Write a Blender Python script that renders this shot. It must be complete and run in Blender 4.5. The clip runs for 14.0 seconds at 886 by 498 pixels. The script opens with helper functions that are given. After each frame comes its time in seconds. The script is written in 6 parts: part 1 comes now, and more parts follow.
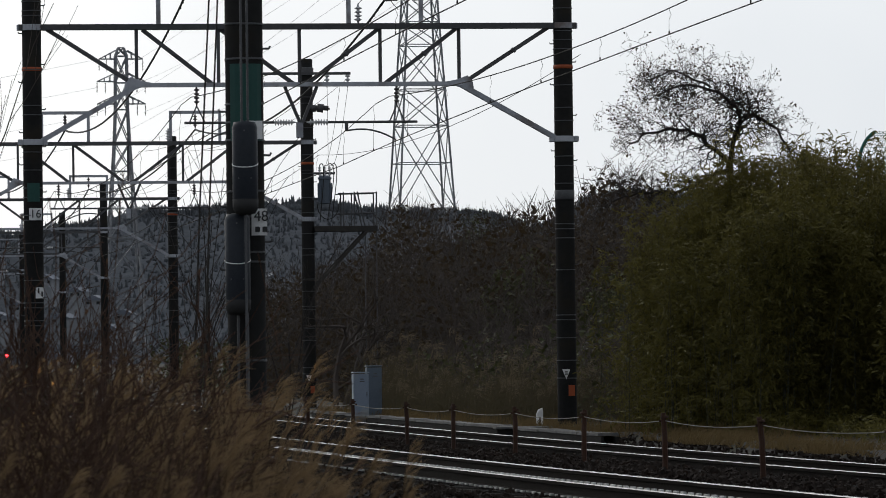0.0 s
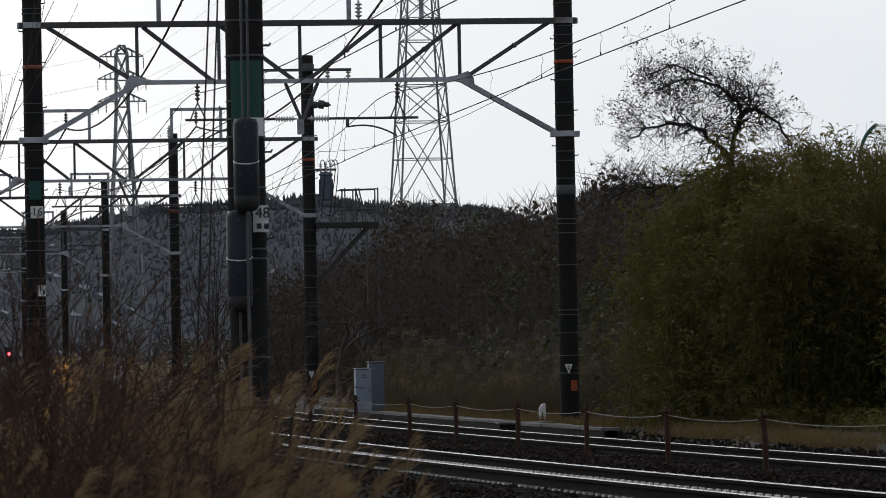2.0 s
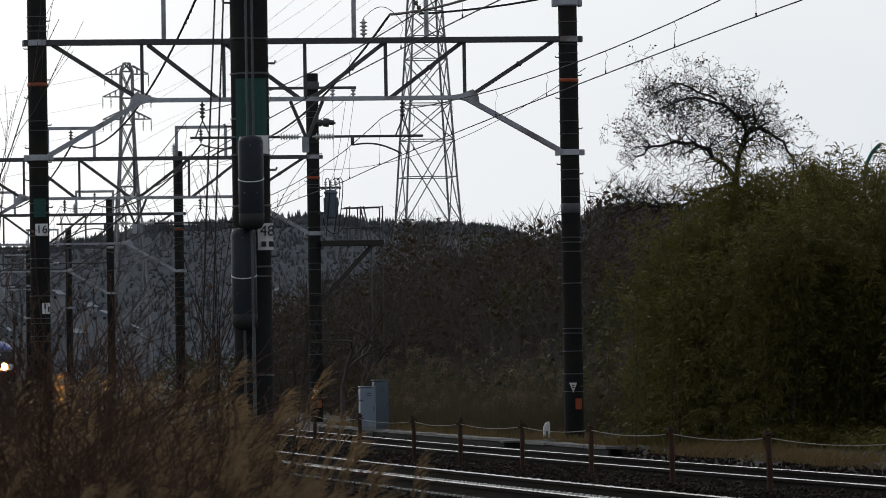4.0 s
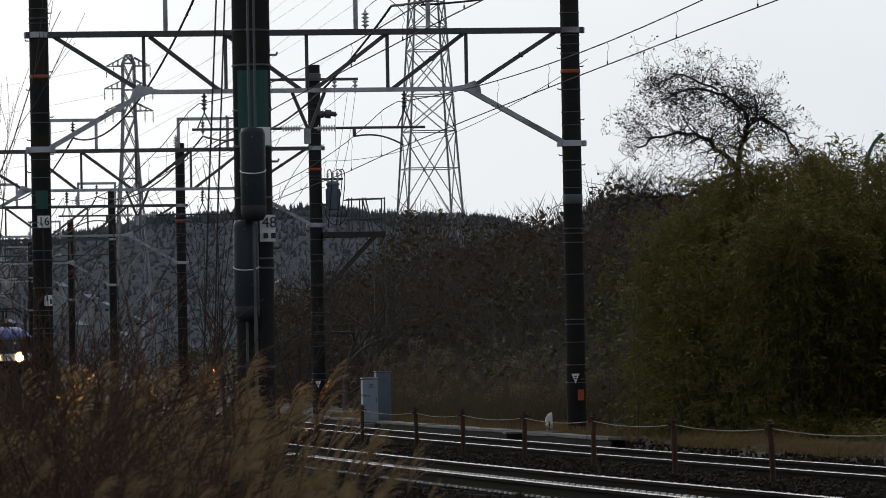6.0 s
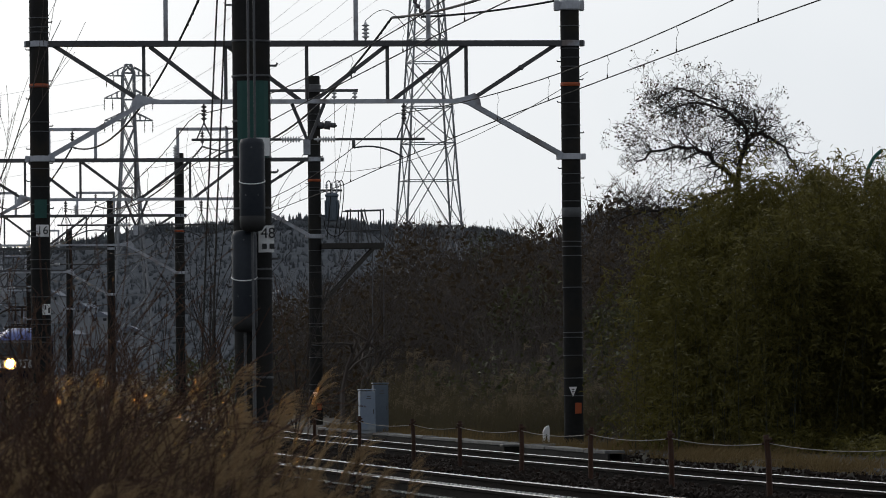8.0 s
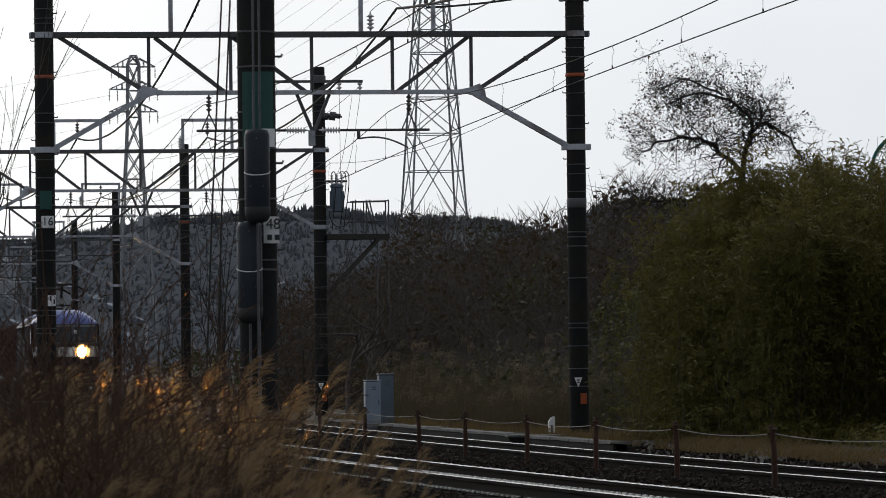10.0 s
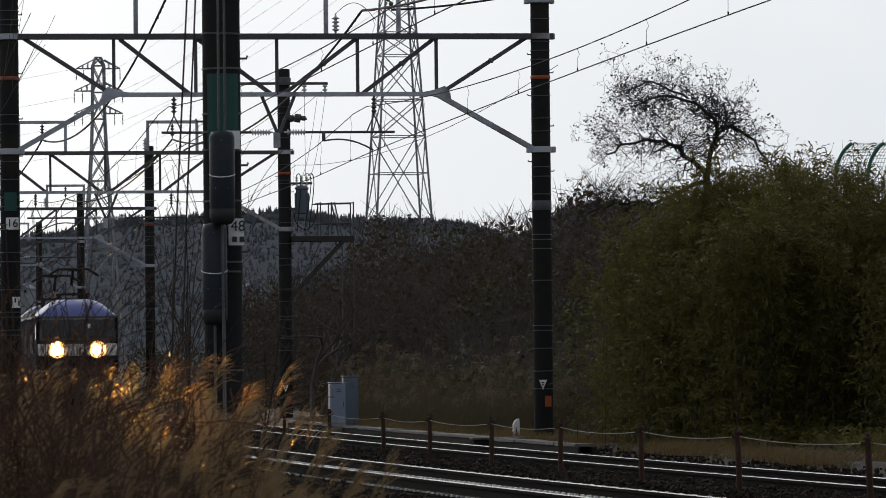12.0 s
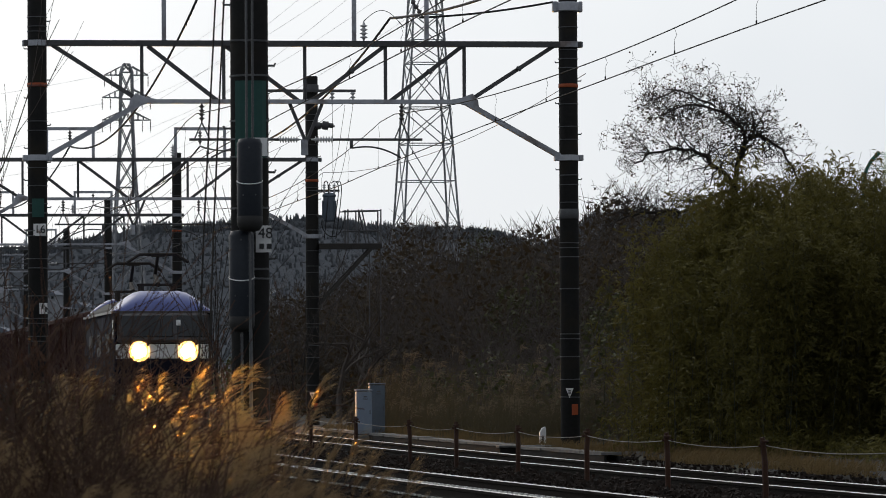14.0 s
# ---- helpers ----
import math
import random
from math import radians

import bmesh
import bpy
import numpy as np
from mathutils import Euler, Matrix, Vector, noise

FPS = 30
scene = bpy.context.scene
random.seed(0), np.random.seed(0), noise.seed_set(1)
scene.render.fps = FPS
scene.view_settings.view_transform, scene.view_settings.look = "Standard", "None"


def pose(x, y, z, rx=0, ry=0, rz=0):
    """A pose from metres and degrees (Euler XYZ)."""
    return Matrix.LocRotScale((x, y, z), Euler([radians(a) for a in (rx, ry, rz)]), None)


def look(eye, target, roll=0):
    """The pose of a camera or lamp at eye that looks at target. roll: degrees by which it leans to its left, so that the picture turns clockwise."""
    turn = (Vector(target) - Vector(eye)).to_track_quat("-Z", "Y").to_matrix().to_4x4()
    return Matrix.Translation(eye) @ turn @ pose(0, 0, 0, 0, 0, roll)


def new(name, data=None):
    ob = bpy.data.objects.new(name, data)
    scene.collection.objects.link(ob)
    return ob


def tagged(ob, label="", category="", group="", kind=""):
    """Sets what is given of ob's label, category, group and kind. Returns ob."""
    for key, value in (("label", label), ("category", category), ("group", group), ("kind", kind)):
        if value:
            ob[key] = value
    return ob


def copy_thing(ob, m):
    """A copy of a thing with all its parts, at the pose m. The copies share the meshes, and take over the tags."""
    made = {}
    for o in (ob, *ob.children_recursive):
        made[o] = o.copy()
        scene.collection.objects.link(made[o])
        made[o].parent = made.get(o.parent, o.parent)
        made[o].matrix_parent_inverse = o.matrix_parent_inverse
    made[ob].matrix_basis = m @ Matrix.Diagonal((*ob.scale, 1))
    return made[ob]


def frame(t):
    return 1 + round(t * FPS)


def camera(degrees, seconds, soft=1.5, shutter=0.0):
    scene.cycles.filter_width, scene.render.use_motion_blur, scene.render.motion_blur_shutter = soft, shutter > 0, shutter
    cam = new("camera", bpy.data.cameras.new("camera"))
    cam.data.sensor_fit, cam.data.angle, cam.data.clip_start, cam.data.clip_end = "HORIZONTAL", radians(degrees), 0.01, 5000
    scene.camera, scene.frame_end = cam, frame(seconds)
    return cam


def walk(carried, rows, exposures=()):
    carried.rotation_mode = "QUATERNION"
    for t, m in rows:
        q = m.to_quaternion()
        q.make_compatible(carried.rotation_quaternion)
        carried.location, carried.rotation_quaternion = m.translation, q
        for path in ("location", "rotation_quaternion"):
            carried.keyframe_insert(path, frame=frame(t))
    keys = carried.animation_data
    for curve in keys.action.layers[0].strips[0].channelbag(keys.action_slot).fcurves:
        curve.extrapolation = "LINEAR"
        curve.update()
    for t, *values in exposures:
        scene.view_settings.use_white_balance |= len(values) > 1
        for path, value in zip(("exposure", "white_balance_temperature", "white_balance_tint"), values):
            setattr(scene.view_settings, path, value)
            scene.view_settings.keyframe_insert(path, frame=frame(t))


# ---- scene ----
cam = camera(10.0, 14.0, 0.85)
cam.data.dof.use_dof, cam.data.dof.focus_distance, cam.data.dof.aperture_fstop = True, 105.0, 14.0
EYE = (0.0, 0.0, 1.32)


def aim(yaw, tilt, lean):
    """Camera pose from the heading to the right of +y, the upward tilt and the lean to the right, in degrees."""
    return Matrix.Translation(EYE) @ pose(0, 0, 0, 0, 0, -yaw) @ pose(0, 0, 0, 90 + tilt) @ pose(0, 0, 0, 0, 0, -lean)


walk(cam, [(t, aim(a, b, c)) for t, a, b, c in (
    (0.0, 0.0000, 1.2210, 0.700),
    (0.5, 0.0415, 1.2033, 0.888),
    (1.0, 0.0466, 1.1905, 1.027),
    (1.5, 0.0337, 1.1704, 1.073),
    (2.0, -0.0198, 1.1722, 1.034),
    (2.5, -0.0721, 1.2538, 1.072),
    (3.0, -0.0834, 1.3395, 1.051),
    (5.5, -0.0228, 1.3903, 0.772),
    (6.0, -0.0946, 1.2811, 1.030),
    (6.5, -0.1384, 1.2566, 0.939),
    (7.0, -0.0666, 1.3217, 0.728),
    (7.5, -0.0322, 1.3904, 0.632),
    (8.0, -0.0762, 1.4180, 0.578),
    (10.5, -0.1425, 1.3017, 0.657),
    (11.0, -0.1351, 1.3556, 0.468),
    (11.5, 0.0280, 1.4020, 0.575),
    (12.0, 0.2622, 1.3356, 0.568),
    (12.5, 0.1564, 1.3427, 0.469),
    (13.0, 0.0523, 1.4057, 0.341),
    (13.5, -0.0182, 1.4332, 0.336),
    (14.0, -0.0451, 1.4268, 0.329),
)])

# ---- sky and sun ----
world = bpy.data.worlds.new("overcast_sky")
scene.world = world
world.use_nodes = True
wn, wl = world.node_tree.nodes, world.node_tree.links
wn.clear()
SUN_AZ, SUN_EL = -24.0, 24.0      # degrees right of +y, and up
w_out = wn.new("ShaderNodeOutputWorld")
w_sky = wn.new("ShaderNodeTexSky")
w_sky.sky_type, w_sky.sun_disc = "NISHITA", False
w_sky.sun_elevation, w_sky.sun_rotation = radians(SUN_EL), radians(SUN_AZ)
w_co = wn.new("ShaderNodeTexCoord")
w_dot = wn.new("ShaderNodeVectorMath")
w_dot.operation = "DOT_PRODUCT"
w_dot.inputs[1].default_value = (math.sin(radians(SUN_AZ)) * math.cos(radians(SUN_EL)),
                                 math.cos(radians(SUN_AZ)) * math.cos(radians(SUN_EL)), math.sin(radians(SUN_EL)))
wl.new(w_co.outputs["Generated"], w_dot.inputs[0])
w_ramp = wn.new("ShaderNodeValToRGB")          # cloud brightness from away from the sun to towards it
el = w_ramp.color_ramp.elements
el[0].position, el[0].color = 0.0, (0.31, 0.335, 0.37, 1)
el[1].position, el[1].color = 1.0, (1.15, 1.15, 1.14, 1)
e = el.new(0.55)
e.color = (0.34, 0.365, 0.40, 1)
e = el.new(0.8)
e.color = (0.43, 0.455, 0.49, 1)
e = el.new(0.9)
e.color = (0.73, 0.778, 0.835, 1)
e = el.new(0.94)
e.color = (0.99, 1.01, 1.03, 1)
w_map = wn.new("ShaderNodeMapRange")
w_map.inputs["From Min"].default_value, w_map.inputs["From Max"].default_value = -1.0, 1.0
wl.new(w_dot.outputs["Value"], w_map.inputs["Value"])
w_noise = wn.new("ShaderNodeTexNoise")
w_noise.inputs["Scale"].default_value, w_noise.inputs["Detail"].default_value = 7.0, 4.0
wl.new(w_co.outputs["Generated"], w_noise.inputs["Vector"])
w_add = wn.new("ShaderNodeMath")
w_add.operation = "MULTIPLY_ADD"
w_add.inputs[1].default_value, w_add.inputs[2].default_value = 0.06, -0.03
wl.new(w_noise.outputs["Fac"], w_add.inputs[0])
w_sum = wn.new("ShaderNodeMath")
w_sum.operation = "ADD"
wl.new(w_map.outputs["Result"], w_sum.inputs[0])
wl.new(w_add.outputs["Value"], w_sum.inputs[1])
wl.new(w_sum.outputs["Value"], w_ramp.inputs["Fac"])
w_b1, w_b2, w_mix = wn.new("ShaderNodeBackground"), wn.new("ShaderNodeBackground"), wn.new("ShaderNodeAddShader")
w_b1.inputs["Strength"].default_value = 0.003
w_b2.inputs["Strength"].default_value = 0.95
wl.new(w_sky.outputs["Color"], w_b1.inputs["Color"])
wl.new(w_ramp.outputs["Color"], w_b2.inputs["Color"])
wl.new(w_b1.outputs["Background"], w_mix.inputs[0])
wl.new(w_b2.outputs["Background"], w_mix.inputs[1])
wl.new(w_mix.outputs["Shader"], w_out.inputs["Surface"])
sun = new("sun", bpy.data.lights.new("sun", "SUN"))
sun.data.energy, sun.data.angle, sun.data.color = 0.25, radians(20), (1.0, 0.95, 0.88)
sun.matrix_world = look((0, 0, 60), (-math.sin(radians(SUN_AZ)) * 60, -math.cos(radians(SUN_AZ)) * 60, 60 - 60 * math.tan(radians(SUN_EL))))


# ---- materials ----
def material(name, dark, light, scale=4.0, rough=0.85, bump=0.2, metal=0.0, stain=None, thin=0.0, vary=0.25, glow=None, sheer=0.0, spec=0.5):
    """Two-scale noise between two base colours, with relief; stain: a third colour in patches; thin: share of light let through."""
    m = bpy.data.materials.new(name)
    m.use_nodes = True
    n, l = m.node_tree.nodes, m.node_tree.links
    bsdf, out = n["Principled BSDF"], n["Material Output"]
    co = n.new("ShaderNodeTexCoord")
    fine, coarse = n.new("ShaderNodeTexNoise"), n.new("ShaderNodeTexNoise")
    fine.inputs["Scale"].default_value, fine.inputs["Detail"].default_value = scale * 6, 6.0
    coarse.inputs["Scale"].default_value, coarse.inputs["Detail"].default_value = scale, 3.0
    for x in (fine, coarse):
        l.new(co.outputs["Object"], x.inputs["Vector"])
    info = n.new("ShaderNodeObjectInfo")
    geo = n.new("ShaderNodeNewGeometry")
    s1 = n.new("ShaderNodeMath")
    s1.operation = "MULTIPLY_ADD"
    s1.inputs[1].default_value = 0.55
    l.new(fine.outputs["Fac"], s1.inputs[0])
    s2 = n.new("ShaderNodeMath")
    s2.operation = "MULTIPLY"
    s2.inputs[1].default_value = 0.55
    l.new(coarse.outputs["Fac"], s2.inputs[0])
    l.new(s2.outputs[0], s1.inputs[2])
    s3 = n.new("ShaderNodeMath")
    s3.operation = "MULTIPLY_ADD"
    s3.inputs[1].default_value = vary
    l.new(geo.outputs["Random Per Island"], s3.inputs[0])
    l.new(s1.outputs[0], s3.inputs[2])
    s4 = n.new("ShaderNodeMath")
    s4.operation = "MULTIPLY_ADD"
    s4.inputs[1].default_value = vary
    l.new(info.outputs["Random"], s4.inputs[0])
    l.new(s3.outputs[0], s4.inputs[2])
    ramp = n.new("ShaderNodeValToRGB")
    ramp.color_ramp.elements[0].position, ramp.color_ramp.elements[1].position = 0.4, 0.75 + vary
    ramp.color_ramp.elements[0].color, ramp.color_ramp.elements[1].color = (*dark, 1), (*light, 1)
    l.new(s4.outputs[0], ramp.inputs["Fac"])
    colour = ramp.outputs["Color"]
    if stain:
        patch = n.new("ShaderNodeTexNoise")
        patch.inputs["Scale"].default_value, patch.inputs["Detail"].default_value = scale * 0.7, 5.0
        l.new(co.outputs["Object"], patch.inputs["Vector"])
        pr = n.new("ShaderNodeMapRange")
        pr.inputs["From Min"].default_value, pr.inputs["From Max"].default_value = 0.5, 0.68
        l.new(patch.outputs["Fac"], pr.inputs["Value"])
        mx = n.new("ShaderNodeMixRGB")
        mx.inputs["Color2"].default_value = (*stain, 1)
        l.new(pr.outputs["Result"], mx.inputs["Fac"])
        l.new(colour, mx.inputs["Color1"])
        colour = mx.outputs["Color"]
    l.new(colour, bsdf.inputs["Base Color"])
    bsdf.inputs["Roughness"].default_value, bsdf.inputs["Metallic"].default_value = rough, metal
    bsdf.inputs["Specular IOR Level"].default_value = spec
    if bump:
        bp = n.new("ShaderNodeBump")
        bp.inputs["Strength"].default_value, bp.inputs["Distance"].default_value = bump, 0.02
        l.new(fine.outputs["Fac"], bp.inputs["Height"])
        l.new(bp.outputs["Normal"], bsdf.inputs["Normal"])
    if glow:
        bsdf.inputs["Emission Color"].default_value, bsdf.inputs["Emission Strength"].default_value = (*glow[:3], 1), glow[3]
    if thin:
        tr, mix = n.new("ShaderNodeBsdfTranslucent"), n.new("ShaderNodeMixShader")
        l.new(colour, tr.inputs["Color"])
        mix.inputs["Fac"].default_value = thin
        l.new(bsdf.outputs["BSDF"], mix.inputs[1])
        l.new(tr.outputs["BSDF"], mix.inputs[2])
        last = mix
        if sheer:                       # light that passes nearly straight on through fine fibres
            rf, mix2 = n.new("ShaderNodeBsdfRefraction"), n.new("ShaderNodeMixShader")
            rf.inputs["Roughness"].default_value, rf.inputs["IOR"].default_value = 0.5, 1.05
            l.new(colour, rf.inputs["Color"])
            mix2.inputs["Fac"].default_value = sheer
            l.new(mix.outputs["Shader"], mix2.inputs[1])
            l.new(rf.outputs["BSDF"], mix2.inputs[2])
            last = mix2
        l.new(last.outputs["Shader"], out.inputs["Surface"])
    return m


M_SOIL = material("winter_soil", (0.00678, 0.00533, 0.00338), (0.0155, 0.0116, 0.00678), 0.8, 0.95, 0.6, stain=(0.035, 0.035, 0.015))
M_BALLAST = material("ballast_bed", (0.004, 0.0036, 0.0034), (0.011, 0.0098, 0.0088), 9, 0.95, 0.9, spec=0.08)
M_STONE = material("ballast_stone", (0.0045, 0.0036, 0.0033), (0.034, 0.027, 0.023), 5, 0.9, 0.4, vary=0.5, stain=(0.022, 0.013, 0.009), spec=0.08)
M_RAILTOP = material("polished_rail_head", (0.24, 0.24, 0.245), (0.34, 0.34, 0.345), 3, 0.22, 0.02, 1.0)
M_RAIL = material("rusty_rail_web", (0.004, 0.0026, 0.002), (0.01, 0.0064, 0.0045), 6, 0.9, 0.3, spec=0.08)
M_SLEEPER = material("concrete_sleeper", (0.014, 0.0135, 0.0125), (0.03, 0.029, 0.027), 4, 0.9, 0.3, stain=(0.11, 0.08, 0.06), spec=0.08)
M_CLIP = material("fastening_steel", (0.42, 0.42, 0.41), (0.6, 0.6, 0.59), 8, 0.4, 0.1, 0.8)
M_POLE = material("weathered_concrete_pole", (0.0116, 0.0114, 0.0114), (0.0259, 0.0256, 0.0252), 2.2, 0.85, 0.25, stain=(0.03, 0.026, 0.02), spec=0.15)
M_BAND = material("galvanised_band", (0.055, 0.058, 0.062), (0.115, 0.118, 0.125), 8, 0.5, 0.1, 0.3)
M_STEEL = material("galvanised_steel", (0.274, 0.291, 0.325), (0.513, 0.53, 0.581), 3, 0.5, 0.12, 0.25, stain=(0.2, 0.17, 0.16))
M_DARKSTEEL = material("dull_grey_steel", (0.06, 0.06, 0.065), (0.13, 0.13, 0.135), 4, 0.65, 0.15, 0.3)
M_TOWER = material("zinc_grey_lattice_steel", (0.16, 0.168, 0.182), (0.28, 0.29, 0.31), 0.5, 0.6, 0.05, 0.3)
M_WIRE = material("oxidised_copper_wire", (0.03, 0.03, 0.03), (0.07, 0.065, 0.06), 3, 0.8, 0.0, 0.0, spec=0.15)
M_FARWIRE = material("aluminium_line", (0.35, 0.36, 0.38), (0.5, 0.5, 0.52), 1, 0.6, 0.0)
M_INSUL = material("brown_porcelain", (0.05, 0.045, 0.045), (0.13, 0.12, 0.12), 3, 0.25, 0.0)
M_INSULW = material("white_porcelain", (0.45, 0.45, 0.46), (0.65, 0.65, 0.66), 3, 0.25, 0.0)
M_ORANGE = material("orange_paint", (0.303, 0.0495, 0.011), (0.396, 0.0825, 0.022), 6, 0.6, 0.1)
M_GREEN = material("green_sheet", (0.003, 0.052, 0.044), (0.008, 0.08, 0.066), 4, 0.5, 0.05)
M_WHITE = material("white_enamel", (0.84, 0.84, 0.84), (0.92, 0.92, 0.92), 5, 0.45, 0.05, stain=(0.55, 0.53, 0.50))
M_BLACK = material("black_paint", (0.012, 0.012, 0.013), (0.03, 0.03, 0.032), 6, 0.5, 0.05)
M_WEIGHT = material("grey_weight_casing", (0.017, 0.021, 0.029), (0.032, 0.038, 0.048), 5, 0.42, 0.08, 0.0, spec=0.2)
M_RUBBER = material("black_rubber", (0.012, 0.012, 0.012), (0.025, 0.025, 0.025), 6, 0.8, 0.1)
M_ROPE = material("pale_rope", (0.15, 0.145, 0.122), (0.24, 0.232, 0.2), 20, 0.85, 0.2)
M_POST = material("rusty_fence_post", (0.014, 0.006, 0.0032), (0.058, 0.021, 0.0082), 7, 0.85, 0.4, stain=(0.06, 0.03, 0.02))
M_CABINET = material("pale_grey_cabinet", (0.2, 0.25, 0.325), (0.27, 0.325, 0.405), 3, 0.5, 0.05, stain=(0.36, 0.37, 0.37))
M_CABINET2 = material("blue_grey_cabinet", (0.085, 0.11, 0.145), (0.125, 0.158, 0.195), 3, 0.5, 0.05)
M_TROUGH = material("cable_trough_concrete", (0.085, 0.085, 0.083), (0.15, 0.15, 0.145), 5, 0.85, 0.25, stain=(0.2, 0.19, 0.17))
# darker copy of the trough concrete: the sides' shade is put into the colour
M_TROUGHSIDE = material("shaded_trough_concrete", (0.01, 0.0095, 0.009), (0.026, 0.025, 0.023), 5, 0.9, 0.25, spec=0.08)
M_BARK = material("dark_winter_bark", (0.00924, 0.00714, 0.00588), (0.0252, 0.0202, 0.0168), 5, 0.95, 0.5)
M_TWIG = material("brown_twigs", (0.032, 0.0255, 0.0225), (0.08, 0.064, 0.055), 3, 0.95, 0.1, vary=0.4)
M_SHRUB = material("shrub_stem", (0.042, 0.022, 0.0145), (0.12, 0.066, 0.043), 3, 0.9, 0.1, thin=0.3, vary=0.4, sheer=0.32)
M_SEED = material("shrub_seed_head", (0.06, 0.032, 0.018), (0.14, 0.085, 0.05), 3, 0.9, 0.0, thin=0.4, vary=0.5, sheer=0.03)
M_PALETWIG = material("grey_twigs", (0.06, 0.053, 0.048), (0.13, 0.116, 0.104), 3, 0.95, 0.1, vary=0.4)
M_DRYLEAF = material("withered_leaf", (0.022, 0.013, 0.007), (0.055, 0.037, 0.018), 4, 0.85, 0.1, thin=0.3, vary=0.5)
M_BAMBOO = material("bamboo_leaf", (0.0205, 0.0225, 0.0065), (0.135, 0.116, 0.026), 0.9, 0.6, 0.0, thin=0.25, vary=0.55, spec=0.25)
M_CULM = material("bamboo_culm", (0.014, 0.017, 0.006), (0.035, 0.034, 0.013), 3, 0.5, 0.05)
M_EVERGREEN = material("evergreen_leaf", (0.019, 0.026, 0.008), (0.064, 0.067, 0.019), 0.6, 0.7, 0.0, thin=0.15, vary=0.5)
M_REED = material("dry_reed", (0.033, 0.027, 0.014), (0.088, 0.072, 0.038), 2, 0.85, 0.0, thin=0.3, vary=0.5)
M_STALK = material("dry_grass_stalk", (0.022, 0.0135, 0.0074), (0.063, 0.04, 0.0215), 2, 0.8, 0.0, thin=0.35, vary=0.5, sheer=0.22)
M_PLUME = material("grass_plume", (0.15, 0.099, 0.053), (0.3, 0.212, 0.12), 2, 0.9, 0.0, thin=0.5, vary=0.5, sheer=0.35)
M_REEDPLUME = material("reed_plume", (0.085, 0.065, 0.041), (0.18, 0.14, 0.09), 2, 0.9, 0.0, thin=0.3, vary=0.5)
M_VERGE = material("straw_verge", (0.085, 0.054, 0.021), (0.155, 0.108, 0.046), 3, 0.9, 0.0, thin=0.3, vary=0.5)
# distance haze is put into the hill's and trees' base colours
M_HILL = material("haze_tinted_hill", (0.125, 0.136, 0.152), (0.2, 0.216, 0.24), 0.02, 1.0, 0.0, vary=0.0, spec=0.0, thin=0.4)
M_HILLTREE = material("haze_tinted_conifers", (0.19, 0.204, 0.222), (0.24, 0.256, 0.276), 0.004, 1.0, 0.0, vary=0.15, spec=0.0, thin=0.65)
M_HOUSE = material("far_house_wall", (0.2, 0.21, 0.225), (0.34, 0.35, 0.37), 0.1, 0.8, 0.0)
M_FARROOF = material("far_house_roof", (0.12, 0.14, 0.18), (0.2, 0.22, 0.26), 0.1, 0.7, 0.0)
M_FENCE = material("green_mesh_fence", (0.02, 0.12, 0.10), (0.04, 0.20, 0.16), 3, 0.6, 0.0)
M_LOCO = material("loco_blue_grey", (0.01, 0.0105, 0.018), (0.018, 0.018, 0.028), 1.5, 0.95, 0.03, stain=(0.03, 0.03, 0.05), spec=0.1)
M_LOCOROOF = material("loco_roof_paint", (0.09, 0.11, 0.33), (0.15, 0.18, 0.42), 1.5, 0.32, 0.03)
M_PANTO = material("sooty_pantograph_steel", (0.014, 0.010, 0.008), (0.03, 0.022, 0.017), 6, 0.8, 0.1)
M_LOCODARK = material("loco_underframe", (0.02, 0.018, 0.016), (0.05, 0.045, 0.04), 4, 0.8, 0.2)
M_LOCOFACE = material("loco_dark_front", (0.055, 0.05, 0.055), (0.10, 0.09, 0.09), 3, 0.4, 0.03)
M_CREAM = material("cream_band", (0.74, 0.74, 0.73), (0.82, 0.82, 0.81), 3, 0.4, 0.03)
M_CONTAINER = material("wine_red_container", (0.026, 0.006, 0.005), (0.042, 0.011, 0.009), 1.5, 0.97, 0.15, spec=0.1)
# glare round the headlights, modelled as an added emitting ring
M_HALO = material("headlight_glare_ring", (0.5, 0.25, 0.08), (0.6, 0.3, 0.1), 3, 0.3, 0.0, glow=(1.0, 0.50, 0.14, 5.0))
M_LAMP = material("headlight_glow", (0.9, 0.8, 0.6), (1, 0.9, 0.7), 3, 0.3, 0.0, glow=(1.0, 0.46, 0.12, 11500))
M_REDLAMP = material("red_signal_glow", (0.5, 0.02, 0.02), (0.6, 0.03, 0.03), 3, 0.3, 0.0, glow=(1.0, 0.03, 0.04, 30))
M_GLASS = bpy.data.materials.new("windscreen_glass")
M_GLASS.use_nodes = True
gb = M_GLASS.node_tree.nodes["Principled BSDF"]
gb.inputs["Base Color"].default_value = (0.02, 0.022, 0.025, 1)
gb.inputs["Roughness"].default_value, gb.inputs["IOR"].default_value = 0.06, 1.5


